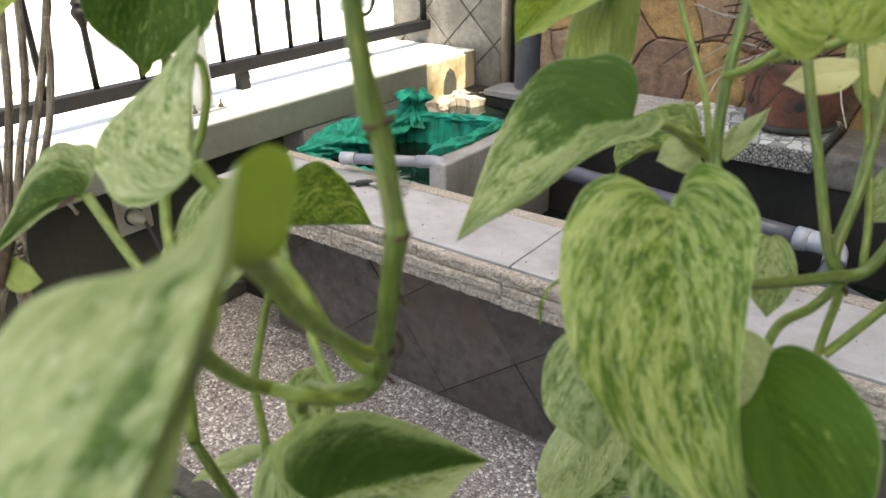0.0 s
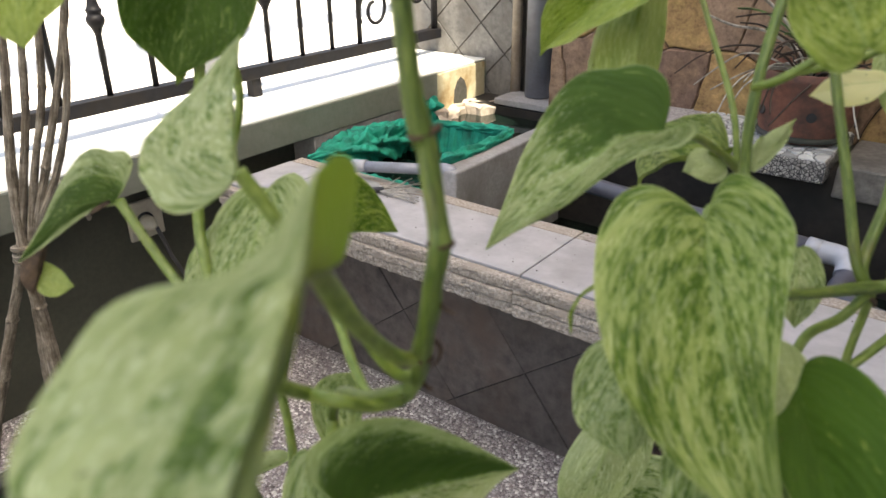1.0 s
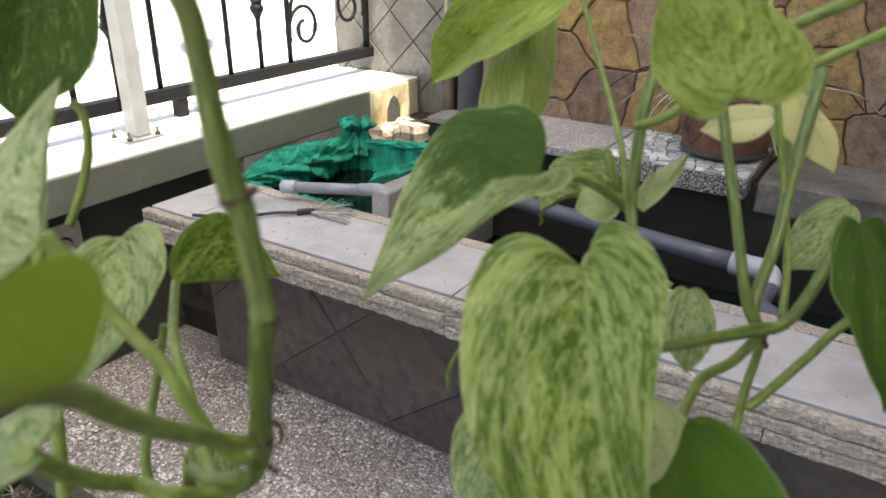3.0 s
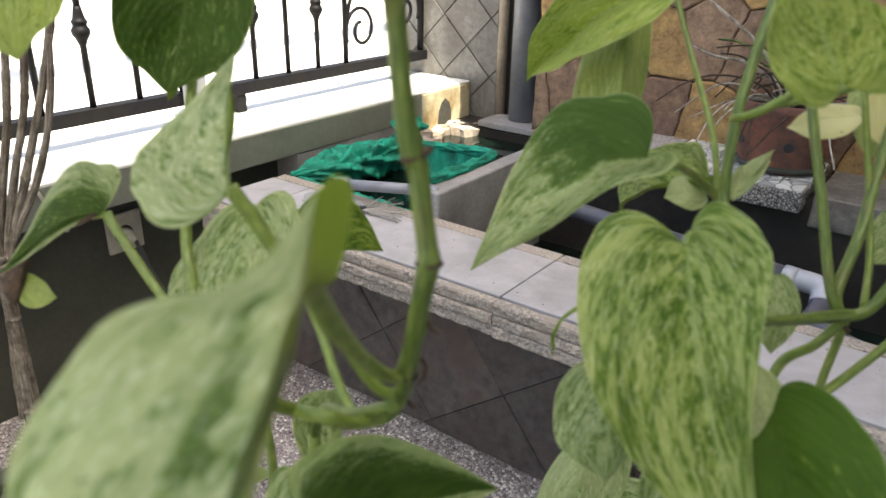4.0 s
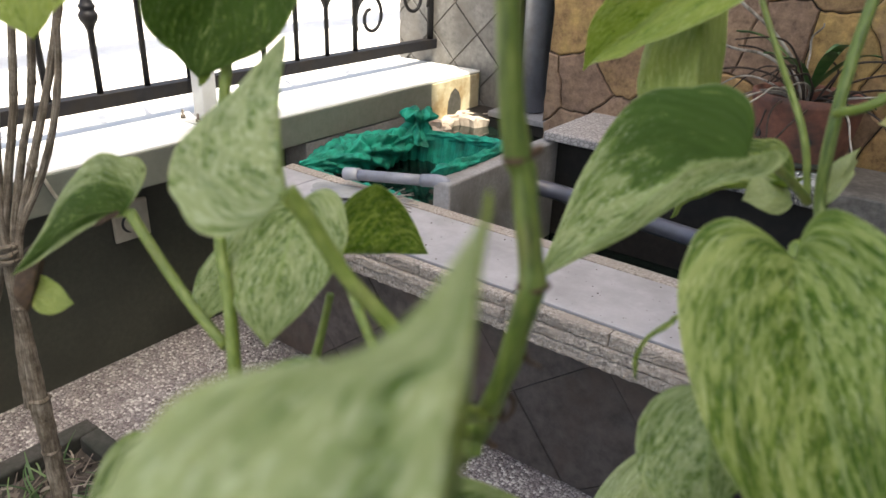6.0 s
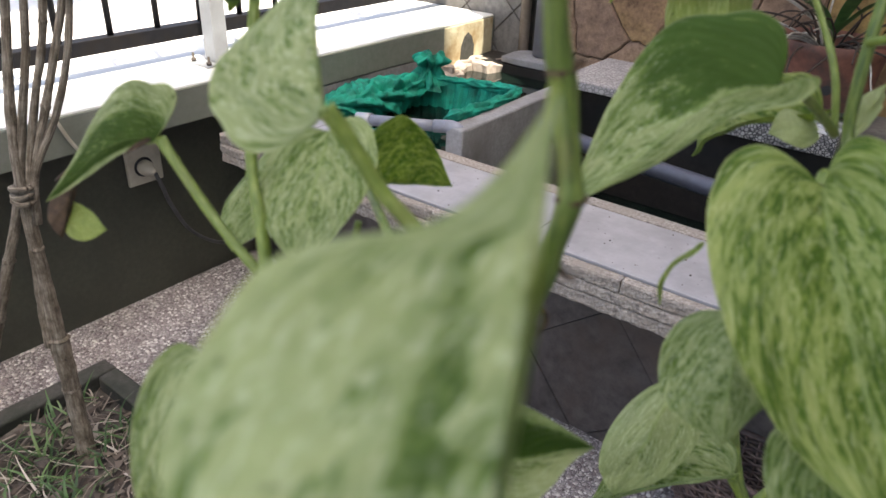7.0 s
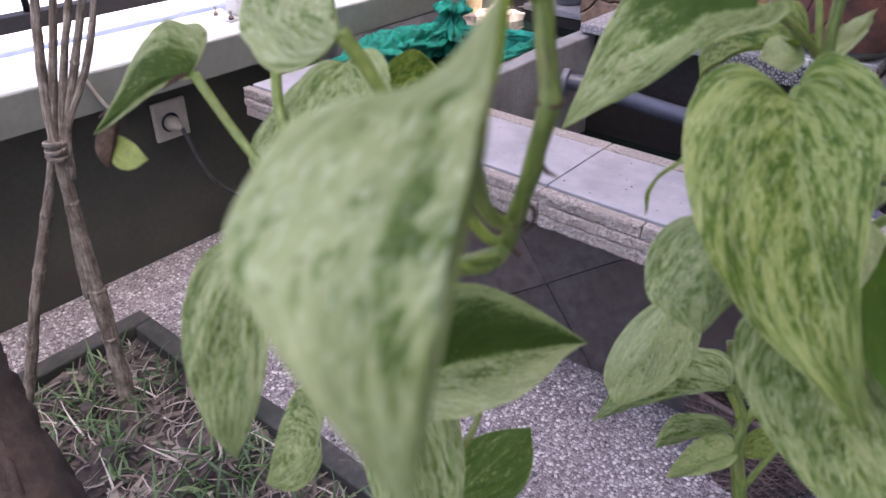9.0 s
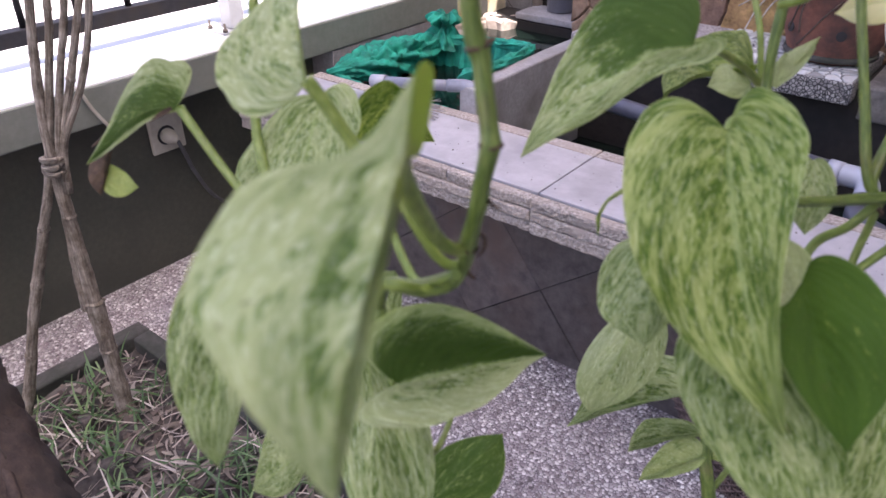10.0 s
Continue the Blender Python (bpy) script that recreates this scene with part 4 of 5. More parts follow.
part("root", tube([(-0.02, -0.02, 0.06, 0.003), (-0.08, -0.04, 0.13, 0.0034), (-0.17, -0.03, 0.19, 0.0032), (-0.21, -0.02, 0.22, 0.002)], 8, 6), "root", orchid)
MAT["orchid_leaf"] = surface("orchid_leaf", (0.04, 0.10, 0.025), (0.08, 0.17, 0.045), 60, 20, (0.12, 0.2, 0.06), 0.45, 0.1)
for i in range(9):
    a, l = rng.uniform(0, 6.283), rng.uniform(0.12, 0.22)
    bm = bmesh.new()
    rows = []
    for s in range(9):
        f = s / 8
        r = l * f
        c = Vector((r * math.cos(a) * 0.75, min(r * math.sin(a) * 0.75, 0.08), 0.02 + l * 1.1 * f - l * 0.6 * f * f))
        w = 0.011 * math.sin(math.pi * (0.12 + 0.86 * f))
        sd = Vector((-math.sin(a), math.cos(a), 0)) * w
        rows.append([bm.verts.new(c - sd + Vector((0, 0, 0.003))), bm.verts.new(c), bm.verts.new(c + sd + Vector((0, 0, 0.003)))])
    for p, q in zip(rows, rows[1:]):
        for k in range(2):
            bm.faces.new((p[k], p[k + 1], q[k + 1], q[k])).smooth = True
    part("leaf", bm, "orchid_leaf", orchid)

# ---- woven basket by the pond wall ----
MAT["cane"] = surface("cane", (0.075, 0.048, 0.04), (0.20, 0.14, 0.12), 140, 30, (0.045, 0.03, 0.026), 0.7, 0.4, vary=0.3)
bk = thing("woven_basket", "old reddish-brown oval cane basket standing by the pond wall", "basket", at=(1.268, 1.178, 0.0))


def basket_point(k, z, push=0.0):
    a = k / 44 * 6.2832
    return ((0.058 + 0.62 * z + push) * math.cos(a), (0.050 + 0.05 * z + push) * math.sin(a), z)


for k in range(44):
    part("stake", tube([(*basket_point(k, z), 0.0024) for z in (0.002, 0.05, 0.10, 0.152)], 6, 2), "cane", bk)
for h in range(21):
    part("weaver", tube([(*basket_point(k, 0.004 + h * 0.007, 0.0036 * (1 if (k + h) % 2 else -1)), 0.0024) for k in range(45)], 5, 2, caps=False, wobble=0.3), "cane", bk)
part("rim", tube([(*basket_point(k, 0.155), 0.005) for k in range(45)], 8, 1), "cane", bk)
bm = bmesh.new()
bm.faces.new([bm.verts.new(basket_point(k, 0.004)) for k in range(44)])
part("bottom", bm, "cane", bk)

# ---- the marbled climbing plant ----
STYLES = {   # paleness, darkening of the one half, yellowness, and how far along the blade that darkening reaches (1.5: a green streak beside the midrib, 2.5: a pale margin)
    "marbleA": (0.74, 0.0, 0.1, 1.5), "marble2": (0.54, 0.0, 0.60, 1.0), "speck": (0.62, 0.0, 0.15, 1.0), "speck2": (0.72, 0.0, 0.4, 1.0), "speck3": (0.56, 0.0, 0.28, 1.0),
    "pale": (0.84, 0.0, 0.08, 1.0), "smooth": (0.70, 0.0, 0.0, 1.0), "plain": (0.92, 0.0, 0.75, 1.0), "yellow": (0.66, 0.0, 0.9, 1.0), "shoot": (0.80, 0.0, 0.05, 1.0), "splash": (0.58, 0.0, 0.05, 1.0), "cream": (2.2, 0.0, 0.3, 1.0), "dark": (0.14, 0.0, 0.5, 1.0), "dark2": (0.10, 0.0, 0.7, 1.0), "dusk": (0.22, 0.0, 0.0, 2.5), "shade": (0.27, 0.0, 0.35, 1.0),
    "lime": (0.74, 0.0, 1.0, 1.0), "olive": (0.50, 0.0, 0.95, 1.0), "lime2": (0.58, 0.0, 0.8, 1.0), "halfdark": (0.66, 0.58, 0.15, 0.36), "halfdark2": (0.64, 0.64, 0.0, 2.5)}


def leaf_material():
    m, t, b = nodes_of("marbled_leaf", 0.48)
    uv = t.nodes.new("ShaderNodeUVMap").outputs[0]
    info = t.nodes.new("ShaderNodeObjectInfo")
    col = t.nodes.new("ShaderNodeSeparateColor")
    link(t, info.outputs["Color"], col.inputs[0])
    sep = t.nodes.new("ShaderNodeSeparateXYZ")
    link(t, uv, sep.inputs[0])
    def maths(op, a, c=None, d=None):
        n = t.nodes.new("ShaderNodeMath")
        n.operation = op
        for s, v in zip(n.inputs, (a, c, d)):
            if v is None:
                continue
            if isinstance(v, (int, float)):
                s.default_value = v
            else:
                link(t, v, s)
        return n.outputs[0]
    side = sep.outputs[0]                       # across: -1 .. 1
    along = sep.outputs[1]                      # from the stalk to the tip
    out = maths("ABSOLUTE", side)
    vein = maths("SUBTRACT", along, maths("MULTIPLY", maths("POWER", out, 1.3), 0.52))
    shift = maths("MULTIPLY", info.outputs["Random"], 37.0)
    def streaks(length, cross, seed, detail):
        c = t.nodes.new("ShaderNodeCombineXYZ")
        link(t, maths("ADD", maths("MULTIPLY", side, length), shift), c.inputs[0])
        link(t, maths("MULTIPLY", vein, cross), c.inputs[1])
        c.inputs[2].default_value = seed
        n = node(t, "ShaderNodeTexNoise", Scale=1.0, Detail=detail, Roughness=0.58, Distortion=0.8)
        link(t, c.outputs[0], n.inputs["Vector"])
        return n.outputs[0]
    broad = streaks(4.2, 8.0, 1.0, 4.0)
    fine = streaks(14.5, 21.0, 5.0, 5.0)
    flecks = streaks(27.0, 46.0, 9.0, 3.0)
    light = streaks(17.0, 30.0, 14.0, 4.0)
    half = node(t, "ShaderNodeMapRange", **{"From Min": -0.12, "From Max": 0.0, "To Min": 1.0, "To Max": 0.0})
    link(t, side, half.inputs["Value"])
    reach = maths("SUBTRACT", info.outputs["Alpha"], maths("ADD", along, maths("MULTIPLY", maths("SUBTRACT", fine, 0.5), 0.8)))
    till = node(t, "ShaderNodeMapRange", **{"From Min": -0.22, "From Max": 0.12})
    link(t, reach, till.inputs["Value"])
    pale = maths("SUBTRACT", col.outputs[0], maths("MULTIPLY", maths("MULTIPLY", half.outputs[0], till.outputs[0]), col.outputs[1]))
    margin = node(t, "ShaderNodeMapRange", **{"From Min": 0.40, "From Max": 0.95, "To Min": 0.0, "To Max": 0.75})
    link(t, maths("ADD", out, maths("MULTIPLY", maths("SUBTRACT", fine, 0.5), 0.7)), margin.inputs["Value"])
    pale = maths("ADD", pale, maths("MULTIPLY", margin.outputs[0], maths("COMPARE", info.outputs["Alpha"], 2.5, 0.1)))
    band = node(t, "ShaderNodeMapRange", **{"From Min": 0.02, "From Max": 0.13, "To Min": 0.34, "To Max": 0.0})
    link(t, maths("ABSOLUTE", maths("ADD", maths("SUBTRACT", out, 0.26), maths("MULTIPLY", maths("SUBTRACT", broad, 0.5), 0.5))), band.inputs["Value"])
    ends = node(t, "ShaderNodeMapRange", **{"From Min": 0.30, "From Max": 0.17})
    link(t, maths("ABSOLUTE", maths("SUBTRACT", along, 0.56)), ends.inputs["Value"])
    pale = maths("SUBTRACT", pale, maths("MULTIPLY", maths("MULTIPLY", band.outputs[0], ends.outputs[0]), maths("COMPARE", info.outputs["Alpha"], 1.5, 0.1)))
    def over(value, slope, start, spread):
        n = node(t, "ShaderNodeMapRange", **{"From Min": -spread, "From Max": spread})
        n.interpolation_type = "SMOOTHSTEP"
        link(t, maths("SUBTRACT", value, maths("ADD", maths("MULTIPLY", pale, slope), start)), n.inputs["Value"])
        return n.outputs[0]
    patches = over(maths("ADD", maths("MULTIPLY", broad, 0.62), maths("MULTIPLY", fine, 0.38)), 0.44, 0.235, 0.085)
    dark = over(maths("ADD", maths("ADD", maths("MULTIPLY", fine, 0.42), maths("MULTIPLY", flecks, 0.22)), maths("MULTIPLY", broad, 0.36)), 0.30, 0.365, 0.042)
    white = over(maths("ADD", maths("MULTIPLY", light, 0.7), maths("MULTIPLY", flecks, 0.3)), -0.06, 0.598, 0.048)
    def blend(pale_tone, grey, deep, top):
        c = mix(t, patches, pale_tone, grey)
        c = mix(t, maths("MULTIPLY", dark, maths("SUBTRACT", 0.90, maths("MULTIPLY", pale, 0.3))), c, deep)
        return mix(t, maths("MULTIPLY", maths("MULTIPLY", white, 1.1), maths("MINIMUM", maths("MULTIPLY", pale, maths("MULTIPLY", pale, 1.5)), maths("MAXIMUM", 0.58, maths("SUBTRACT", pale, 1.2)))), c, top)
    wash = ramp(t, streaks(1.6, 4.0, 21.0, 3.0), [(0.36, (0.92, 0.95, 0.88)), (0.62, (1.18, 1.17, 1.16))])
    tone = blend((0.385, 0.425, 0.235), (0.185, 0.252, 0.074), (0.055, 0.105, 0.016), (0.58, 0.60, 0.45))
    lime = blend((0.29, 0.345, 0.042), (0.155, 0.23, 0.016), (0.042, 0.11, 0.006), (0.49, 0.52, 0.17))
    colour = mix(t, 1.0, mix(t, maths("MULTIPLY", col.outputs[2], 0.8), tone, lime), wash, "MULTIPLY")
    bleach = node(t, "ShaderNodeMapRange", **{"From Min": 1.4, "From Max": 2.0})
    link(t, pale, bleach.inputs["Value"])
    colour = mix(t, bleach.outputs[0], colour, mix(t, broad, (0.70, 0.62, 0.38), (0.62, 0.60, 0.36)))
    rib = node(t, "ShaderNodeMapRange", **{"From Min": 0.012, "From Max": 0.05, "To Min": 0.55, "To Max": 0.0})
    link(t, out, rib.inputs["Value"])
    shown = node(t, "ShaderNodeMapRange", **{"From Min": 0.1, "From Max": 0.55})
    link(t, pale, shown.inputs["Value"])
    colour = mix(t, maths("MULTIPLY", rib.outputs[0], shown.outputs[0]), colour, (0.36, 0.44, 0.17))
    edge = node(t, "ShaderNodeMapRange", **{"From Min": 0.965, "From Max": 0.995, "To Min": 0.0, "To Max": 0.32})
    link(t, out, edge.inputs["Value"])
    colour = mix(t, edge.outputs[0], colour, (0.5, 0.52, 0.28))
    co = t.nodes.new("ShaderNodeTexCoord").outputs["Object"]
    spots = node(t, "ShaderNodeTexNoise", Scale=420.0, Detail=2.0)
    link(t, co, spots.inputs["Vector"])
    speck = ramp(t, spots.outputs[0], [(0.70, (0, 0, 0)), (0.76, (0.6, 0.6, 0.6))])
    colour = mix(t, speck, colour, (0.10, 0.12, 0.03))
    under = node(t, "ShaderNodeMapRange", **{"From Min": 1.2, "From Max": 1.9, "To Min": 0.0, "To Max": 0.82})
    link(t, side, under.inputs["Value"])
    back = mix(t, fine, (0.27, 0.33, 0.03), (0.40, 0.45, 0.07))       # the plainer underside of a folded blade
    colour = mix(t, under.outputs[0], colour, back)
    link(t, colour, b.inputs["Base Color"])
    ridges = t.nodes.new("ShaderNodeTexWave")
    ridges.wave_type, ridges.bands_direction = "BANDS", "Y"
    ridges.inputs["Scale"].default_value, ridges.inputs["Distortion"].default_value = 3.6, 0.7
    c = t.nodes.new("ShaderNodeCombineXYZ")
    link(t, side, c.inputs[0])
    link(t, vein, c.inputs[1])
    link(t, c.outputs[0], ridges.inputs["Vector"])
    height = maths("ADD", maths("MULTIPLY", ridges.outputs["Fac"], 0.3), maths("MULTIPLY", maths("SUBTRACT", fine, rib.outputs[0]), 0.7))
    bump(t, b, maths("ADD", height, maths("MULTIPLY", broad, 0.5)), 0.55, 0.0008)
    b.inputs["Specular IOR Level"].default_value = 0.12
    tr = t.nodes.new("ShaderNodeBsdfTranslucent")
    bright = mix(t, 1.0, colour, (1.5, 1.7, 0.75), "MULTIPLY")
    link(t, bright, tr.inputs["Color"])
    mx = t.nodes.new("ShaderNodeMixShader")
    mx.inputs[0].default_value = 0.38
    link(t, b.outputs[0], mx.inputs[1])
    link(t, tr.outputs[0], mx.inputs[2])
    link(t, mx.outputs[0], t.nodes["Material Output"].inputs["Surface"])
    return m


MAT["leaf"] = leaf_material()


def stalk_material(name, deep, middle, pale, stretch=(9, 160, 1)):
    m, t, b = nodes_of(name, 0.42)
    co = t.nodes.new("ShaderNodeTexCoord").outputs["Object"]
    st = t.nodes.new("ShaderNodeMapping")
    st.inputs["Scale"].default_value = stretch
    link(t, t.nodes.new("ShaderNodeUVMap").outputs[0], st.inputs["Vector"])
    n = node(t, "ShaderNodeTexNoise", Scale=1.0, Detail=4.0)
    link(t, st.outputs[0], n.inputs["Vector"])
    w = node(t, "ShaderNodeTexNoise", Scale=75.0, Detail=5.0)
    link(t, co, w.inputs["Vector"])
    colour = ramp(t, n.outputs[0], [(0.25, deep), (0.5, middle), (0.75, pale)])
    k = ramp(t, w.outputs[0], [(0.56, (0, 0, 0)), (0.74, (0.45, 0.45, 0.45))])
    colour = mix(t, k, colour, (0.19, 0.15, 0.055))
    link(t, colour, b.inputs["Base Color"])
    bump(t, b, n.outputs[0], 0.5, 0.0006)
    return m


MAT["stalk"] = stalk_material("stalk", (0.09, 0.14, 0.016), (0.16, 0.22, 0.032), (0.27, 0.33, 0.08), (6, 220, 1))
MAT["stem"] = stalk_material("stem", (0.035, 0.065, 0.008), (0.105, 0.155, 0.022), (0.20, 0.25, 0.055))
MAT["node_scar"] = surface("node_scar", (0.035, 0.02, 0.012), (0.12, 0.075, 0.04), 500, 120, None, 0.85, 0.4)

HEART = [(0.0, 0.0), (0.22, -0.085), (0.5, -0.125), (0.8, -0.075), (0.96, 0.05), (1.0, 0.17), (0.94, 0.33), (0.77, 0.51), (0.52, 0.69), (0.27, 0.84), (0.09, 0.945), (0.0, 1.0)]
NECKED = [(0.0, 0.0), (0.06, 0.05), (0.12, 0.10), (0.21, 0.15), (0.34, 0.187), (0.5, 0.20), (0.68, 0.212), (0.87, 0.25), (0.98, 0.34), (1.0, 0.46), (0.93, 0.57), (0.72, 0.67), (0.44, 0.79), (0.21, 0.895), (0.08, 0.965), (0.0, 1.0)]
EAR = [(0.0, 0.0), (0.3, -0.05), (0.65, -0.05), (0.92, 0.0), (1.0, 0.06), (1.0, 0.12), (0.93, 0.185), (0.7, 0.2), (0.4, 0.2), (0.12, 0.205), (0.03, 0.3), (0.01, 0.7), (0.0, 1.0)]
BROAD = [(0.0, 0.0), (0.2, -0.08), (0.48, -0.125), (0.78, -0.075), (0.95, 0.05), (1.0, 0.17), (0.985, 0.34), (0.90, 0.53), (0.70, 0.68), (0.40, 0.82), (0.13, 0.945), (0.0, 1.0)]
SLIM = [(0.0, 0.0), (0.2, -0.085), (0.5, -0.125), (0.85, -0.07), (0.98, 0.02), (1.0, 0.1), (0.88, 0.22), (0.70, 0.36), (0.48, 0.53), (0.30, 0.70), (0.12, 0.90), (0.0, 1.0)]
HUMP = [(0.0, 0.0), (0.25, -0.03), (0.5, 0.03), (0.75, 0.15), (0.93, 0.3), (1.0, 0.44), (0.93, 0.57), (0.76, 0.70), (0.53, 0.82), (0.29, 0.91), (0.10, 0.97), (0.0, 1.0)]
# outlines of the two halves, and where along the rib each is widest
HOOD = [(0.0, 0.0), (0.22, -0.085), (0.5, -0.125), (0.8, -0.075), (0.96, 0.05), (1.0, 0.17), (0.86, 0.33), (0.58, 0.51), (0.30, 0.69), (0.13, 0.84), (0.05, 0.945), (0.0, 1.0)]
OUTLINES = {"full": (BROAD, BROAD, 0.19, 0.19), "hooded": (HOOD, HUMP, 0.19, 0.44), "heart": (HEART, HEART, 0.19, 0.19), "folded": (NECKED, EAR, 0.47, 0.09), "broad": (BROAD, SLIM, 0.19, 0.12), "arched": (HUMP, HUMP, 0.44, 0.44)}
MIDRIB = spline([(0.0,), (0.02,), (0.06,), (0.12,), (0.19,), (0.28,), (0.40,), (0.54,), (0.69,), (0.82,), (0.92,), (1.0,)], 3)


def sample(curve, f):
    x = f * (len(curve) - 1)
    i = min(int(x), len(curve) - 2)
    return curve[i] + (curve[i + 1] - curve[i]) * (x - i)


def leaf(vine, base, tip, left, right, style, bulge=0.1, lobes=(1.0, 1.0), via=(), shape="heart"):
    """A blade from the stalk's end to the tip along a midrib bent through via; left and right are its widest edge points, each half being its own curved sheet."""
    p0, p1 = Vector(base), Vector(tip)
    axis = p1 - p0
    length = axis.length
    rib = spline([base, *via, tip], 12)
    run = [0.0]
    for a, b in zip(rib, rib[1:]):
        run.append(run[-1] + float(np.linalg.norm(b - a)))
    def spine(f):
        if f <= 0:
            return p0 + axis * f
        return Vector([float(np.interp(f * run[-1], run, [q[i] for q in rib])) for i in range(3)])
    sides = (Vector(left) - spine(OUTLINES[shape][2]), Vector(right) - spine(OUTLINES[shape][3]))
    n = (sides[1] - sides[0]).cross(axis).normalized()
    across = 9
    bm = bmesh.new()
    uv = bm.loops.layers.uv.new("uv")
    seed = Vector((p0.x * 91, p0.y * 77, p0.z * 83))
    coords = {}
    columns = []
    for sgn, s, lobe in ((-1, sides[0], lobes[0]), (1, sides[1], lobes[1])):
        width = s.length
        grid = []
        curve = spline(OUTLINES[shape][0 if sgn < 0 else 1], 4)
        for i in range(37):
            o, mr = sample(curve, i / 36), sample(MIDRIB, i / 36)
            if shape == "folded":
                mr = (min(sample(spline(NECKED, 4), i / 36)[1], 0.19 if sgn > 0 else 1.0),)
            row = []
            for k in range(across + 1):
                u = k / across
                ox, oy = o[0] * u, mr[0] + ((o[1] * lobe if o[1] < 0 else o[1]) - mr[0]) * u
                p = spine(oy) + s * ox - n * bulge * length * max(0.0, 2 * oy * (1 - oy))
                p = p - n * (width * 0.22 * ox * (1 - 0.6 * ox)) + n * width * 0.12 * ox
                ripple = noise.noise(Vector((oy * 3.2, ox * 1.4 * sgn, 0)) + seed) * 0.045 + noise.noise(Vector((oy * 9, ox * 3 * sgn, 4)) + seed) * 0.014 * ox
                p = p + n * length * ripple
                row.append((p, (2 + u if shape == "folded" and sgn > 0 and k else sgn * u, mr[0])))
            grid.append(row)
        columns.append(grid)
    thick = n * 0.00022
    for layer in (1, -1):
        mids = {}
        for g, grid in enumerate(columns):
            made = []
            for i, row in enumerate(grid):
                line = []
                for k, (p, c) in enumerate(row):
                    if k == 0 and i in mids:
                        line.append(mids[i])
                        continue
                    v = bm.verts.new(p - thick * layer * (1 if k < across else 0.3))
                    coords[v] = c
                    if k == 0:
                        mids[i] = v
                    line.append(v)
                made.append(line)
            for a, b in zip(made, made[1:]):
                for k in range(across):
                    quad = [a[k], a[k + 1], b[k + 1], b[k]]
                    if (g == 0) == (layer == 1):
                        quad.reverse()
                    f = bm.faces.new(quad)
                    f.smooth = True
                    for loop in f.loops:
                        loop[uv].uv = coords[loop.vert]
    ob = part("leaf", bm, "leaf", vine)
    ob.color = STYLES[style]
    return ob


def petiole(vine, points):
    return part("petiole", tube(points, 12, 7, wobble=0.05, groove=0.12), "stalk", vine)


def stem(vine, points):
    ob = part("stem", tube(points, 16, 9, wobble=0.08, groove=0.15), "stem", vine)
    return ob


def node_ring(vine, at, way, radius):
    w = Vector(way).normalized() * 0.00045
    a = Vector(at)
    return part("node_ring", tube([(*(a - w), radius * 0.97), (*a, radius * 1.08), (*(a + w), radius * 0.97)], 16, 3, wobble=0.35), "node_scar", vine)


def withered(vine, base, tip, left, right):
    ob = leaf(vine, base, tip, left, right, "dark", 0.2)
    ob.name = "withered_tip"
    ob["label"] = "dry brown curled leaf tip"
    ob.data.materials[0] = MAT["node_scar"]
    return ob


def aerial_root(vine, points):
    return part("aerial_root", tube(points, 6, 4), "node_scar", vine)


vine_a = thing("climbing_plant", "leafy climbing plant with marbled green and cream leaves", "plant", "climbing plants")
vine_b = thing("climbing_plant", "climbing plant with large marbled heart-shaped leaves on thick stems", "plant", "climbing plants")
vine_c = thing("climbing_plant", "low shoot with small cream-splashed leaves above the floor", "plant", "climbing plants")
leaf(vine_a, (1.3714, 0.308, 0.9006), (1.3833, 0.2806, 0.868), (1.3588, 0.2848, 0.8828), (1.3613, 0.3212, 0.889), "marbleA", 0.02, via=[(1.3728, 0.303, 0.8927), (1.3749, 0.2991, 0.8876), (1.3786, 0.2912, 0.8839), (1.381, 0.2852, 0.8804), (1.3822, 0.2823, 0.8752)], shape="folded")
leaf(vine_b, (1.3709, 0.4186, 0.8575), (1.4071, 0.3722, 0.819), (1.3593, 0.3883, 0.8563), (1.392, 0.4043, 0.8638), "marble2", 0.04, (0.85, 1.15), via=[(1.3779, 0.4054, 0.8512), (1.385, 0.3948, 0.8427), (1.3951, 0.3832, 0.8305)], shape="broad")
leaf(vine_b, (1.3569, 0.4248, 0.8742), (1.3217, 0.4062, 0.8423), (1.3306, 0.4315, 0.8827), (1.3523, 0.425, 0.8669), "halfdark", 0.05, (1.1, 1.0), via=[(1.3459, 0.424, 0.8691), (1.3334, 0.4178, 0.855)])
leaf(vine_a, (1.3285, 0.3472, 0.8065), (1.3475, 0.3829, 0.8024), (1.3323, 0.3491, 0.8308), (1.3403, 0.3478, 0.8001), "halfdark2", 0.04, (1.2, 2.2))
leaf(vine_a, (1.3116, 0.3431, 0.8786), (1.2926, 0.3618, 0.8977), (1.2934, 0.3352, 0.8785), (1.309, 0.3444, 0.8809), "smooth", 0.03, (1.7, 0.3), via=[(1.3069, 0.3464, 0.8824), (1.2996, 0.3531, 0.8892)])
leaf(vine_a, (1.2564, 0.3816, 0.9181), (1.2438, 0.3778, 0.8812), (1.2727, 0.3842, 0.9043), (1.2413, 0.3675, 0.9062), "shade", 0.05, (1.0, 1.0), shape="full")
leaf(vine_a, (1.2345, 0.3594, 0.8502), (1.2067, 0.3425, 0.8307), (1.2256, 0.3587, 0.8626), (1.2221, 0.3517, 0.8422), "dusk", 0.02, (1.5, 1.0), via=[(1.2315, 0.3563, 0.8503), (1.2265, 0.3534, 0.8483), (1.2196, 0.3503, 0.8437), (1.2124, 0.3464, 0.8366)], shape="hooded")
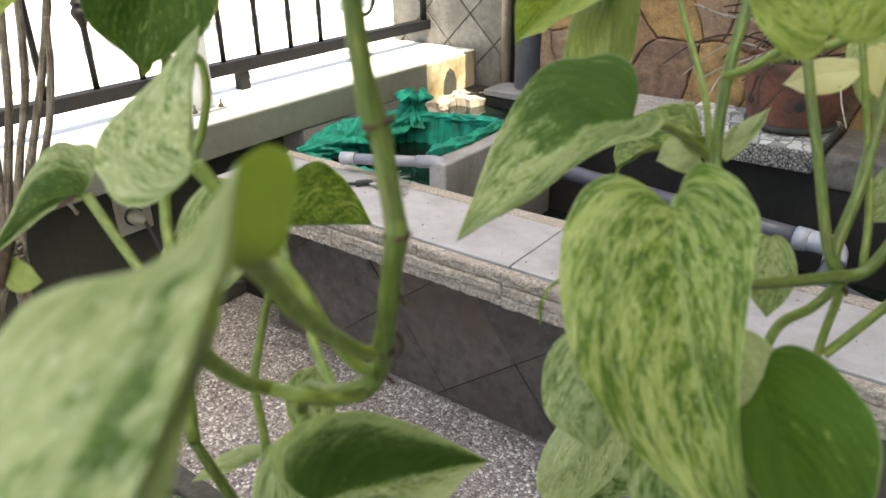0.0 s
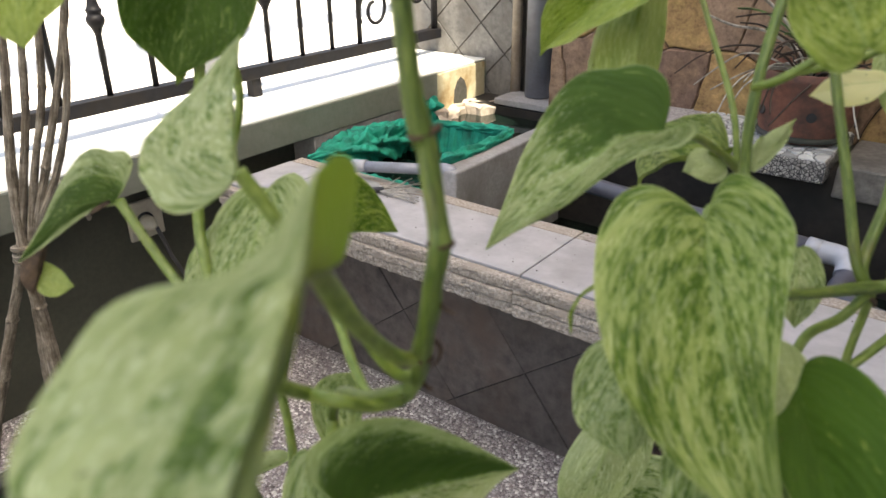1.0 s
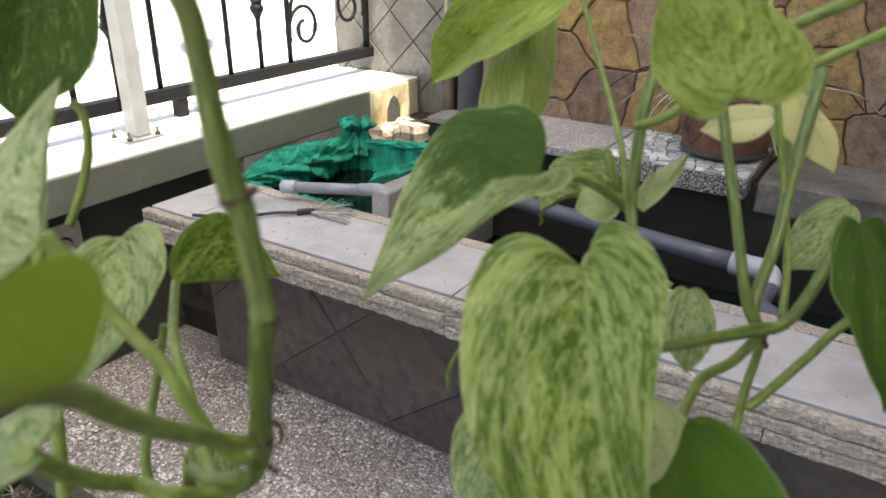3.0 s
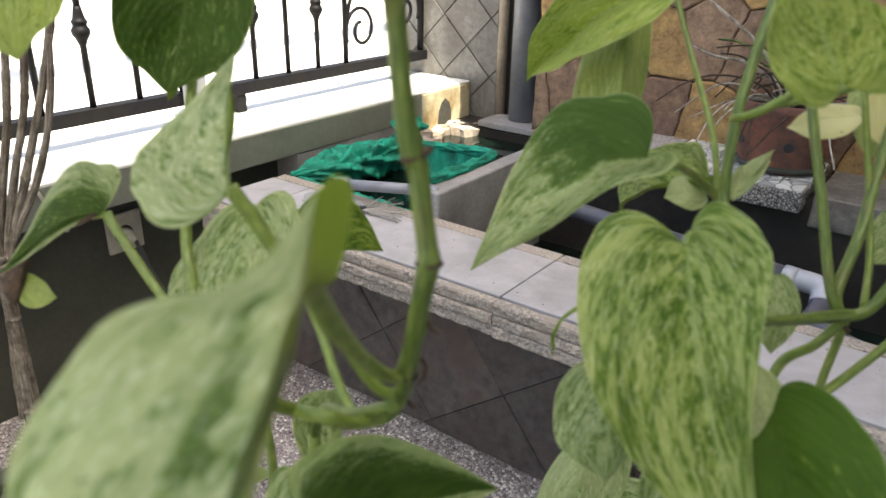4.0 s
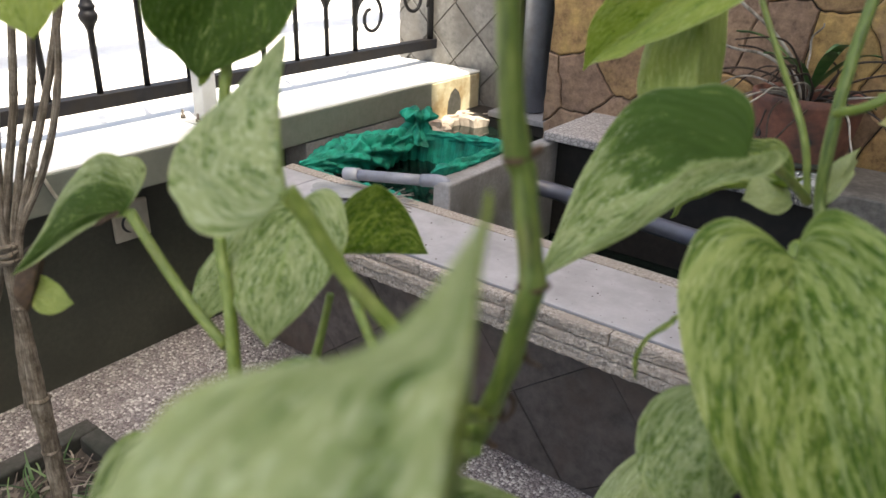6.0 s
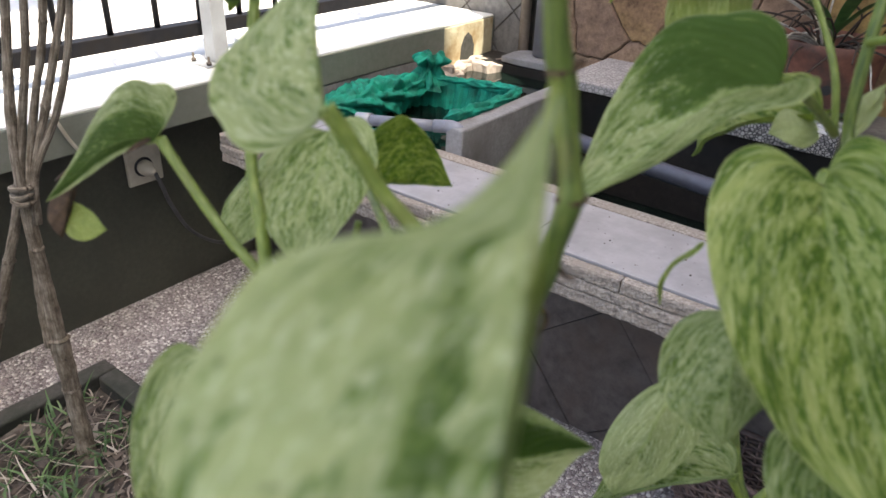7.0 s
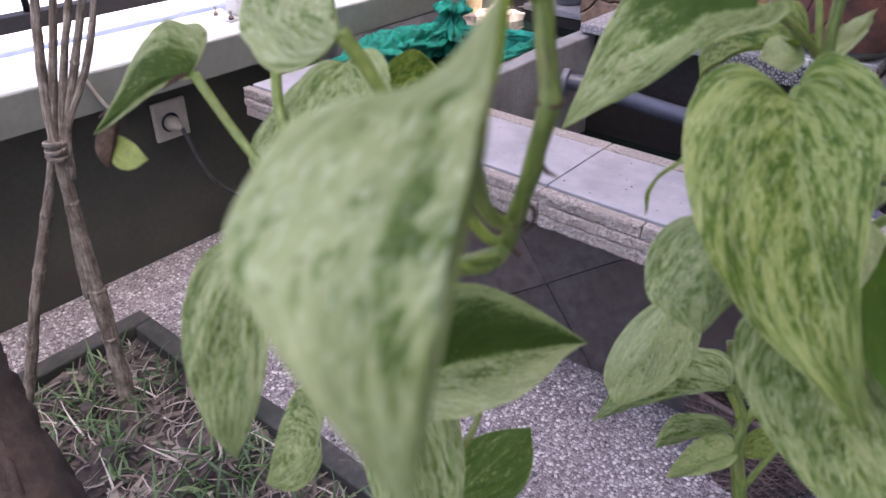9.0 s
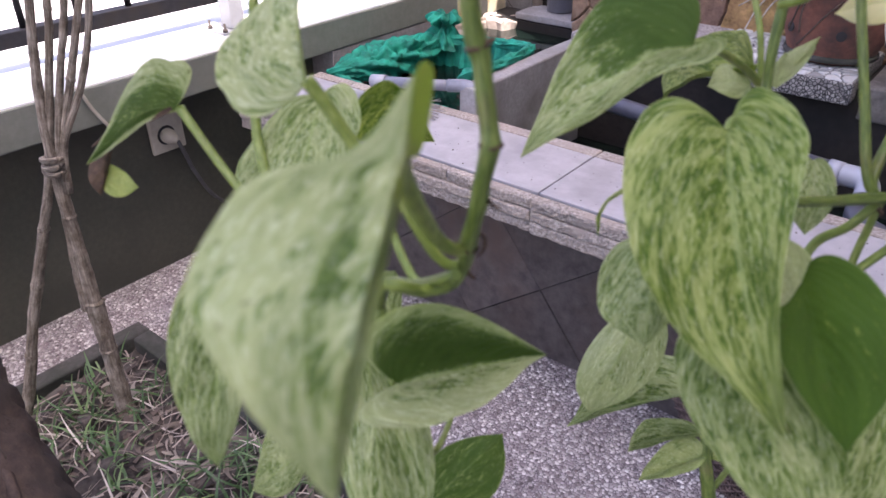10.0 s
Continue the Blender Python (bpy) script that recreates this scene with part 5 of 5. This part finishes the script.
leaf(vine_a, (1.2745, 0.3784, 0.8567), (1.2872, 0.3565, 0.8344), (1.2669, 0.3637, 0.8465), (1.2908, 0.377, 0.8516), "speck", 0.06, (0.7, 1.4))
leaf(vine_a, (1.2719, 0.3921, 0.8391), (1.2754, 0.4258, 0.8281), (1.2682, 0.4122, 0.8512), (1.2683, 0.4134, 0.8306), "olive", 0.04, shape="arched")
leaf(vine_a, (1.3011, 0.3232, 0.8368), (1.3074, 0.3093, 0.7961), (1.2938, 0.3107, 0.8233), (1.3101, 0.3199, 0.8202), "splash", 0.06)
leaf(vine_a, (1.3357, 0.323, 0.8605), (1.3276, 0.3117, 0.8562), (1.3269, 0.3275, 0.8622), (1.337, 0.3169, 0.8597), "splash", 0.06, (1.8, 1.4))
leaf(vine_a, (1.3042, 0.3606, 0.798), (1.3389, 0.3316, 0.7558), (1.3072, 0.3433, 0.7795), (1.3301, 0.3579, 0.7762), "speck", 0.04)
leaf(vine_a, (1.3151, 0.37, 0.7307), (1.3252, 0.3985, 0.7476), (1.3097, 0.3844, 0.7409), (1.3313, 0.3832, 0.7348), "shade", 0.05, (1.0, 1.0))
leaf(vine_a, (1.2791, 0.3522, 0.7462), (1.2726, 0.3366, 0.7387), (1.2663, 0.357, 0.7586), (1.2817, 0.3433, 0.738), "speck", 0.04, (1.5, 1.0))
leaf(vine_b, (1.366, 0.3989, 0.8353), (1.3715, 0.3864, 0.8146), (1.3535, 0.3953, 0.8224), (1.3798, 0.4018, 0.825), "speck", 0.08, shape="broad")
leaf(vine_c, (1.3391, 0.4648, 0.765), (1.3306, 0.451, 0.7208), (1.3218, 0.4575, 0.7393), (1.3485, 0.467, 0.7433), "shoot", 0.14)
leaf(vine_c, (1.3598, 0.4815, 0.7243), (1.3181, 0.458, 0.7004), (1.3377, 0.4831, 0.7314), (1.3474, 0.4635, 0.7264), "splash", 0.12)
leaf(vine_c, (1.3655, 0.4799, 0.7074), (1.342, 0.468, 0.6929), (1.3471, 0.4764, 0.7081), (1.3526, 0.4691, 0.7069), "splash", 0.08)
leaf(vine_c, (1.3681, 0.4769, 0.7003), (1.3496, 0.4653, 0.6836), (1.3566, 0.4773, 0.7021), (1.3658, 0.4664, 0.6978), "speck2", 0.06)
leaf(vine_c, (1.3697, 0.4835, 0.6978), (1.3807, 0.4981, 0.6952), (1.3724, 0.4964, 0.7016), (1.3765, 0.4842, 0.6972), "lime2", 0.06)
leaf(vine_b, (1.3922, 0.3912, 0.8236), (1.417, 0.3686, 0.7954), (1.3826, 0.3798, 0.8135), (1.4151, 0.3897, 0.8126), "speck3", 0.08)
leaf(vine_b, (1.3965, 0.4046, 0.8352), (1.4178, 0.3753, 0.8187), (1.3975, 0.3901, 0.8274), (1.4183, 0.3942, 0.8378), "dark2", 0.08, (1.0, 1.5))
leaf(vine_b, (1.4192, 0.4267, 0.7981), (1.4152, 0.3876, 0.7825), (1.4073, 0.4044, 0.792), (1.4273, 0.4039, 0.7876), "speck3", 0.06)
leaf(vine_b, (1.3822, 0.4615, 0.8386), (1.3872, 0.4506, 0.8214), (1.3785, 0.4542, 0.831), (1.3912, 0.4564, 0.8325), "speck", 0.12)
leaf(vine_b, (1.3914, 0.405, 0.8428), (1.3908, 0.3913, 0.8288), (1.3871, 0.4, 0.8353), (1.4013, 0.4037, 0.8303), "pale", 0.10)
leaf(vine_b, (1.3568, 0.4724, 0.8564), (1.3093, 0.5276, 0.8176), (1.3309, 0.5113, 0.8535), (1.3461, 0.481, 0.8505), "lime2", 0.12)
leaf(vine_b, (1.3579, 0.4732, 0.8522), (1.347, 0.4687, 0.8504), (1.3493, 0.4766, 0.8552), (1.3547, 0.4667, 0.8487), "pale", 0.35)
leaf(vine_b, (1.3675, 0.4651, 0.8564), (1.3666, 0.506, 0.8606), (1.3634, 0.4782, 0.8604), (1.3691, 0.4863, 0.8581), "pale", 0.06)
leaf(vine_b, (1.338, 0.482, 0.912), (1.2875, 0.4865, 0.8743), (1.3094, 0.4777, 0.9089), (1.3284, 0.4631, 0.8935), "lime", 0.10)
leaf(vine_b, (1.3175, 0.5043, 0.9175), (1.338, 0.448, 0.86), (1.305, 0.4903, 0.8791), (1.3309, 0.4836, 0.8844), "plain", 0.04)
leaf(vine_b, (1.3942, 0.4175, 0.8971), (1.3825, 0.4168, 0.9178), (1.3823, 0.4122, 0.9), (1.4036, 0.4249, 0.905), "yellow", 0.06, (1.5, 1.2))
leaf(vine_b, (1.3882, 0.5006, 0.8755), (1.3702, 0.4998, 0.8692), (1.3788, 0.5035, 0.8769), (1.3828, 0.4928, 0.8693), "cream", 0.10)
leaf(vine_b, (1.3895, 0.5172, 0.8791), (1.4041, 0.5173, 0.858), (1.3906, 0.5094, 0.8681), (1.3993, 0.5236, 0.8708), "cream", 0.15)
leaf(vine_b, (1.4101, 0.5241, 0.8474), (1.3993, 0.5047, 0.8314), (1.398, 0.5171, 0.8435), (1.4116, 0.5136, 0.8351), "speck", 0.08)
leaf(vine_b, (1.4158, 0.4652, 0.8625), (1.4298, 0.4549, 0.824), (1.4144, 0.4527, 0.8494), (1.4291, 0.4747, 0.8445), "dark", 0.10)
leaf(vine_b, (1.39, 0.5344, 0.884), (1.3905, 0.5227, 0.8578), (1.3805, 0.524, 0.8768), (1.3953, 0.5337, 0.8689), "pale", 0.08)
leaf(vine_a, (1.1993, 0.3686, 0.9271), (1.2338, 0.3466, 0.891), (1.1965, 0.3502, 0.9049), (1.2287, 0.366, 0.909), "lime", 0.08)
leaf(vine_a, (1.2106, 0.3451, 0.8262), (1.2224, 0.3487, 0.8254), (1.2107, 0.3478, 0.8298), (1.2152, 0.3438, 0.8218), "plain", 0.10)
leaf(vine_b, (1.3528, 0.4076, 0.843), (1.3498, 0.3995, 0.8313), (1.3509, 0.4049, 0.8396), (1.3524, 0.4041, 0.8414), "lime2", 0.04, via=[(1.3499, 0.4045, 0.8398), (1.349, 0.4017, 0.8356)])
leaf(vine_a, (1.2912, 0.3819, 0.7749), (1.2852, 0.3932, 0.7979), (1.278, 0.3823, 0.7924), (1.2901, 0.3905, 0.7889), "speck", 0.10)
leaf(vine_a, (1.2628, 0.3827, 0.7616), (1.2482, 0.3653, 0.755), (1.2547, 0.3758, 0.7632), (1.2568, 0.3745, 0.7574), "pale", 0.08)
leaf(vine_a, (1.2378, 0.403, 0.8393), (1.2258, 0.3824, 0.8066), (1.2188, 0.3906, 0.8217), (1.2431, 0.3952, 0.8244), "speck", 0.06)
main_stem = stem(vine_a, [(1.3434, 0.3459, 0.9208, 0.0017), (1.3445, 0.3474, 0.9171, 0.0017), (1.3455, 0.3485, 0.9132, 0.0017), (1.3455, 0.3492, 0.9092, 0.0017), (1.3461, 0.3495, 0.9017, 0.0017), (1.3468, 0.3498, 0.8951, 0.00175), (1.3478, 0.3504, 0.8897, 0.002), (1.3486, 0.3506, 0.8875, 0.0018), (1.3497, 0.3502, 0.8824, 0.00175), (1.3512, 0.3498, 0.8763, 0.00178), (1.3519, 0.3494, 0.8733, 0.002), (1.3514, 0.3491, 0.8696, 0.0018), (1.3501, 0.3493, 0.8646, 0.00172), (1.3491, 0.35, 0.8603, 0.0019), (1.3473, 0.3509, 0.8552, 0.0017), (1.3447, 0.3526, 0.8483, 0.002), (1.3427, 0.3542, 0.8428, 0.0017), (1.3403, 0.3541, 0.8376, 0.0016), (1.339, 0.3517, 0.8361, 0.0015)])
node_ring(main_stem, (1.3478, 0.3504, 0.8897), (0.0008, 0.0006, -0.005), 0.002)
node_ring(main_stem, (1.3519, 0.3494, 0.8733), (-0.0001, 0.0004, -0.0054), 0.002)
node_ring(main_stem, (1.3447, 0.3526, 0.8483), (-0.0021, 0.0004, -0.0105), 0.002)
petiole(vine_a, [(1.3447, 0.3522, 0.8479, 0.0015), (1.3437, 0.3483, 0.8494, 0.0014), (1.3452, 0.3421, 0.8554, 0.0014), (1.3506, 0.3327, 0.8649, 0.0014), (1.3549, 0.3247, 0.8738, 0.0015), (1.3579, 0.3197, 0.8803, 0.0015), (1.3631, 0.3135, 0.8867, 0.0014), (1.3678, 0.3084, 0.8909, 0.0012), (1.3711, 0.3048, 0.8934, 0.0008)])
petiole(vine_a, [(1.3393, 0.3522, 0.8363, 0.0015), (1.3371, 0.3466, 0.8374, 0.0014), (1.3356, 0.3406, 0.8413, 0.0014), (1.3281, 0.3402, 0.8398, 0.0014), (1.3291, 0.3338, 0.8455, 0.0014), (1.3319, 0.3277, 0.8532, 0.0014), (1.336, 0.322, 0.8618, 0.0014)])
petiole(vine_a, [(1.3419, 0.3544, 0.8419, 0.0012), (1.34, 0.3518, 0.8425, 0.0012), (1.3373, 0.3497, 0.8463, 0.0012), (1.3335, 0.3483, 0.8529, 0.0013), (1.3284, 0.3479, 0.8591, 0.0013), (1.321, 0.3463, 0.8655, 0.0013), (1.3155, 0.3447, 0.8732, 0.0014), (1.3116, 0.3431, 0.8786, 0.0016)])
petiole(vine_a, [(1.3368, 0.3518, 0.8346, 0.0012), (1.3302, 0.3531, 0.8335, 0.0011), (1.3219, 0.3576, 0.8345, 0.0011), (1.3126, 0.3636, 0.8369, 0.0011), (1.2997, 0.3707, 0.8424, 0.0011), (1.2723, 0.3925, 0.8391, 0.0011)])
petiole(vine_a, [(1.235, 0.3601, 0.85, 0.0015), (1.2416, 0.3596, 0.8452, 0.0013), (1.2509, 0.3591, 0.8383, 0.0013), (1.2603, 0.3586, 0.8325, 0.0013), (1.2703, 0.3585, 0.827, 0.0013)])
petiole(vine_a, [(1.2458, 0.3845, 0.8873, 0.0014), (1.2563, 0.3724, 0.8666, 0.0014), (1.2659, 0.3628, 0.8494, 0.0014), (1.2757, 0.3566, 0.8374, 0.0015), (1.29, 0.3449, 0.8054, 0.0015)])
petiole(vine_a, [(1.2577, 0.3832, 0.8852, 0.0011), (1.2593, 0.3845, 0.8825, 0.0011), (1.2605, 0.3835, 0.875, 0.0011), (1.2608, 0.3798, 0.8657, 0.0011), (1.2605, 0.3751, 0.8579, 0.0011)])
petiole(vine_a, [(1.3216, 0.3772, 0.7789, 0.001), (1.3249, 0.3709, 0.7739, 0.0009), (1.3285, 0.3619, 0.774, 0.0009), (1.3267, 0.3593, 0.7677, 0.001), (1.3354, 0.3458, 0.754, 0.0011)])
petiole(vine_a, [(1.3087, 0.3623, 0.8115, 0.0015), (1.3141, 0.3565, 0.8021, 0.0016), (1.3274, 0.3482, 0.8051, 0.0016)])
stem(vine_a, [(1.3016, 0.3566, 0.7789, 0.0013), (1.3079, 0.3573, 0.7862, 0.0013), (1.3072, 0.3633, 0.7944, 0.0013), (1.3087, 0.3623, 0.8115, 0.0013), (1.317, 0.3578, 0.8249, 0.0013), (1.3319, 0.3515, 0.8342, 0.0013), (1.3458, 0.3472, 0.8445, 0.0012)])
petiole(vine_a, [(1.2794, 0.3826, 0.8339, 0.001), (1.2779, 0.3803, 0.8227, 0.0011), (1.2763, 0.3768, 0.8098, 0.0013), (1.2786, 0.3718, 0.801, 0.0013), (1.2835, 0.3689, 0.7919, 0.0013), (1.2872, 0.3656, 0.7825, 0.0013), (1.2893, 0.3574, 0.7639, 0.0013)])
stem(vine_b, [(1.3645, 0.4853, 0.9111, 0.00145), (1.3644, 0.4725, 0.8936, 0.00145), (1.3651, 0.4628, 0.8807, 0.00145), (1.3661, 0.4577, 0.8675, 0.00142), (1.3678, 0.4545, 0.8574, 0.00142), (1.3736, 0.4425, 0.8496, 0.0014)])
petiole(vine_b, [(1.3634, 0.4637, 0.8555, 0.0012), (1.361, 0.458, 0.8605, 0.00115), (1.3581, 0.4422, 0.869, 0.0011), (1.3572, 0.4253, 0.8739, 0.0012)])
petiole(vine_b, [(1.3729, 0.4422, 0.8497, 0.00119), (1.3702, 0.4343, 0.8536, 0.00119), (1.3696, 0.4252, 0.8586, 0.00127), (1.3704, 0.4197, 0.857, 0.00136)])
petiole(vine_b, [(1.3634, 0.4637, 0.8555, 0.0009), (1.36, 0.4686, 0.8565, 0.0009), (1.3568, 0.4724, 0.8564, 0.0009)])
petiole(vine_b, [(1.3145, 0.5098, 0.9359, 0.00086), (1.3257, 0.5042, 0.9133, 0.00086), (1.3351, 0.4966, 0.8978, 0.00086), (1.345, 0.4853, 0.8855, 0.00086), (1.3579, 0.4698, 0.8703, 0.00093), (1.3634, 0.4637, 0.8555, 0.00093)])
petiole(vine_b, [(1.3656, 0.4569, 0.8792, 0.00106), (1.3719, 0.4543, 0.8823, 0.00112), (1.3814, 0.454, 0.89, 0.00126), (1.3871, 0.4458, 0.899, 0.00133), (1.3947, 0.4484, 0.904, 0.00133), (1.4162, 0.4683, 0.9153, 0.00133)])
petiole(vine_b, [(1.3713, 0.4756, 0.8805, 0.00119), (1.3821, 0.4805, 0.8839, 0.00119), (1.3907, 0.4862, 0.8882, 0.00126), (1.4028, 0.4984, 0.8949, 0.00133), (1.4438, 0.5413, 0.9169, 0.00133)])
stem(vine_b, [(1.369, 0.5054, 0.9008, 0.00146), (1.3772, 0.4911, 0.878, 0.00139), (1.3875, 0.4774, 0.8546, 0.00139), (1.3953, 0.468, 0.8358, 0.00139), (1.3996, 0.4675, 0.8298, 0.00152)])
stem(vine_b, [(1.3864, 0.4204, 0.8439, 0.00119), (1.3913, 0.4399, 0.8375, 0.00133), (1.3987, 0.4645, 0.8307, 0.00172), (1.4039, 0.4714, 0.8307, 0.00159), (1.4078, 0.4764, 0.8376, 0.00159), (1.4114, 0.4858, 0.85, 0.00159)])
petiole(vine_b, [(1.3997, 0.4668, 0.8285, 0.00139), (1.3953, 0.4623, 0.8217, 0.00139), (1.3891, 0.4586, 0.8159, 0.00146), (1.387, 0.4513, 0.8065, 0.00133)])
petiole(vine_b, [(1.4003, 0.4694, 0.8276, 0.00119), (1.3997, 0.4689, 0.8201, 0.00119), (1.3988, 0.4658, 0.8072, 0.00119), (1.3995, 0.4609, 0.7841, 0.00119)])
petiole(vine_b, [(1.435, 0.5069, 0.8457, 0.00133), (1.4171, 0.4827, 0.8299, 0.00133), (1.4111, 0.475, 0.822, 0.00133), (1.4048, 0.4691, 0.8131, 0.00133), (1.4003, 0.4655, 0.8071, 0.00133)])
stem(vine_b, [(1.3959, 0.5211, 0.8859, 0.00172), (1.3962, 0.4984, 0.8597, 0.00165), (1.3971, 0.485, 0.8471, 0.00159), (1.3965, 0.4711, 0.8349, 0.00159), (1.399, 0.467, 0.8298, 0.00146)])
petiole(vine_b, [(1.4034, 0.4739, 0.8308, 0.00106), (1.4009, 0.4843, 0.8413, 0.00106), (1.395, 0.4962, 0.8584, 0.00099), (1.3862, 0.5071, 0.8845, 0.00093), (1.3769, 0.5227, 0.9117, 0.00093)])
petiole(vine_b, [(1.3723, 0.47, 0.8358, 0.0008), (1.3758, 0.4701, 0.8343, 0.0008)])
stem(vine_c, [(1.3527, 0.4977, 0.7345, 0.002), (1.3603, 0.4904, 0.7189, 0.0021), (1.3664, 0.4856, 0.7103, 0.0024), (1.3689, 0.4796, 0.6991, 0.0026), (1.3763, 0.4749, 0.6803, 0.0028), (1.4049, 0.4614, 0.5801, 0.0032)])
petiole(vine_c, [(1.3598, 0.4815, 0.7243, 0.0013), (1.364, 0.4836, 0.7166, 0.0014), (1.3664, 0.4856, 0.7103, 0.0015)])
petiole(vine_c, [(1.3744, 0.4996, 0.7179, 0.0019), (1.3694, 0.4912, 0.7136, 0.0019), (1.3674, 0.485, 0.7086, 0.0018)])
petiole(vine_c, [(1.3749, 0.4805, 0.6829, 0.0013), (1.3779, 0.4897, 0.6914, 0.0013), (1.3836, 0.5038, 0.707, 0.0014)])
petiole(vine_c, [(1.3655, 0.4799, 0.7074, 0.001), (1.3666, 0.4836, 0.7074, 0.001)])
petiole(vine_c, [(1.3681, 0.4769, 0.7003, 0.001), (1.3696, 0.4793, 0.6981, 0.001)])
aerial_root(main_stem, [(1.3467, 0.3531, 0.8519, 0.0005), (1.3477, 0.3538, 0.8509, 0.00045), (1.3476, 0.3542, 0.8486, 0.0004), (1.3467, 0.3542, 0.8465, 0.0003), (1.3456, 0.354, 0.8454, 0.0002)])
aerial_root(main_stem, [(1.3431, 0.3544, 0.8407, 0.0005), (1.3437, 0.3552, 0.8393, 0.00045), (1.3442, 0.3553, 0.839, 0.0004), (1.3444, 0.3558, 0.8394, 0.0002)])
aerial_root(main_stem, [(1.3505, 0.3506, 0.8617, 0.0005), (1.3514, 0.3506, 0.8608, 0.0004), (1.3523, 0.351, 0.8604, 0.0003), (1.3533, 0.3513, 0.86, 0.00015)])
aerial_root(main_stem, [(1.3488, 0.3507, 0.8902, 0.0008), (1.3495, 0.3512, 0.8905, 0.0007), (1.35, 0.3518, 0.8909, 0.0006), (1.3503, 0.352, 0.8911, 0.0003)])
aerial_root(vine_b, [(1.3999, 0.4665, 0.8279, 0.0008), (1.4017, 0.4669, 0.8263, 0.0007), (1.4018, 0.4664, 0.8252, 0.0003)])
aerial_root(vine_a, [(1.1854, 0.3547, 0.8267, 0.0004), (1.1956, 0.3582, 0.8345, 0.0005), (1.2089, 0.3609, 0.8407, 0.0005), (1.2232, 0.364, 0.8459, 0.0004)])
leaf(vine_a, (1.2454, 0.3792, 0.883), (1.2445, 0.3766, 0.879), (1.2442, 0.3774, 0.8825), (1.2457, 0.3789, 0.881), "olive", 0.2)
withered(vine_a, (1.2346, 0.3574, 0.8503), (1.2275, 0.3544, 0.8457), (1.2324, 0.3565, 0.8499), (1.2329, 0.3564, 0.8486))
withered(vine_a, (1.209, 0.3493, 0.8354), (1.2106, 0.3423, 0.8214), (1.206, 0.3424, 0.8286), (1.2086, 0.3487, 0.8302))
stem(vine_a, [(1.29, 0.3449, 0.8054, 0.0013), (1.2702, 0.4125, 0.5925, 0.003), (1.26, 0.42, 0.35, 0.0034), (1.25, 0.43, -0, 0.004)])
stem(vine_c, [(1.4049, 0.4614, 0.5801, 0.0032), (1.3284, 0.5039, 0.4181, 0.0034), (1.32, 0.52, 0.2, 0.0036), (1.31, 0.52, -0.01, 0.004)])
# ---- end of the plant ----
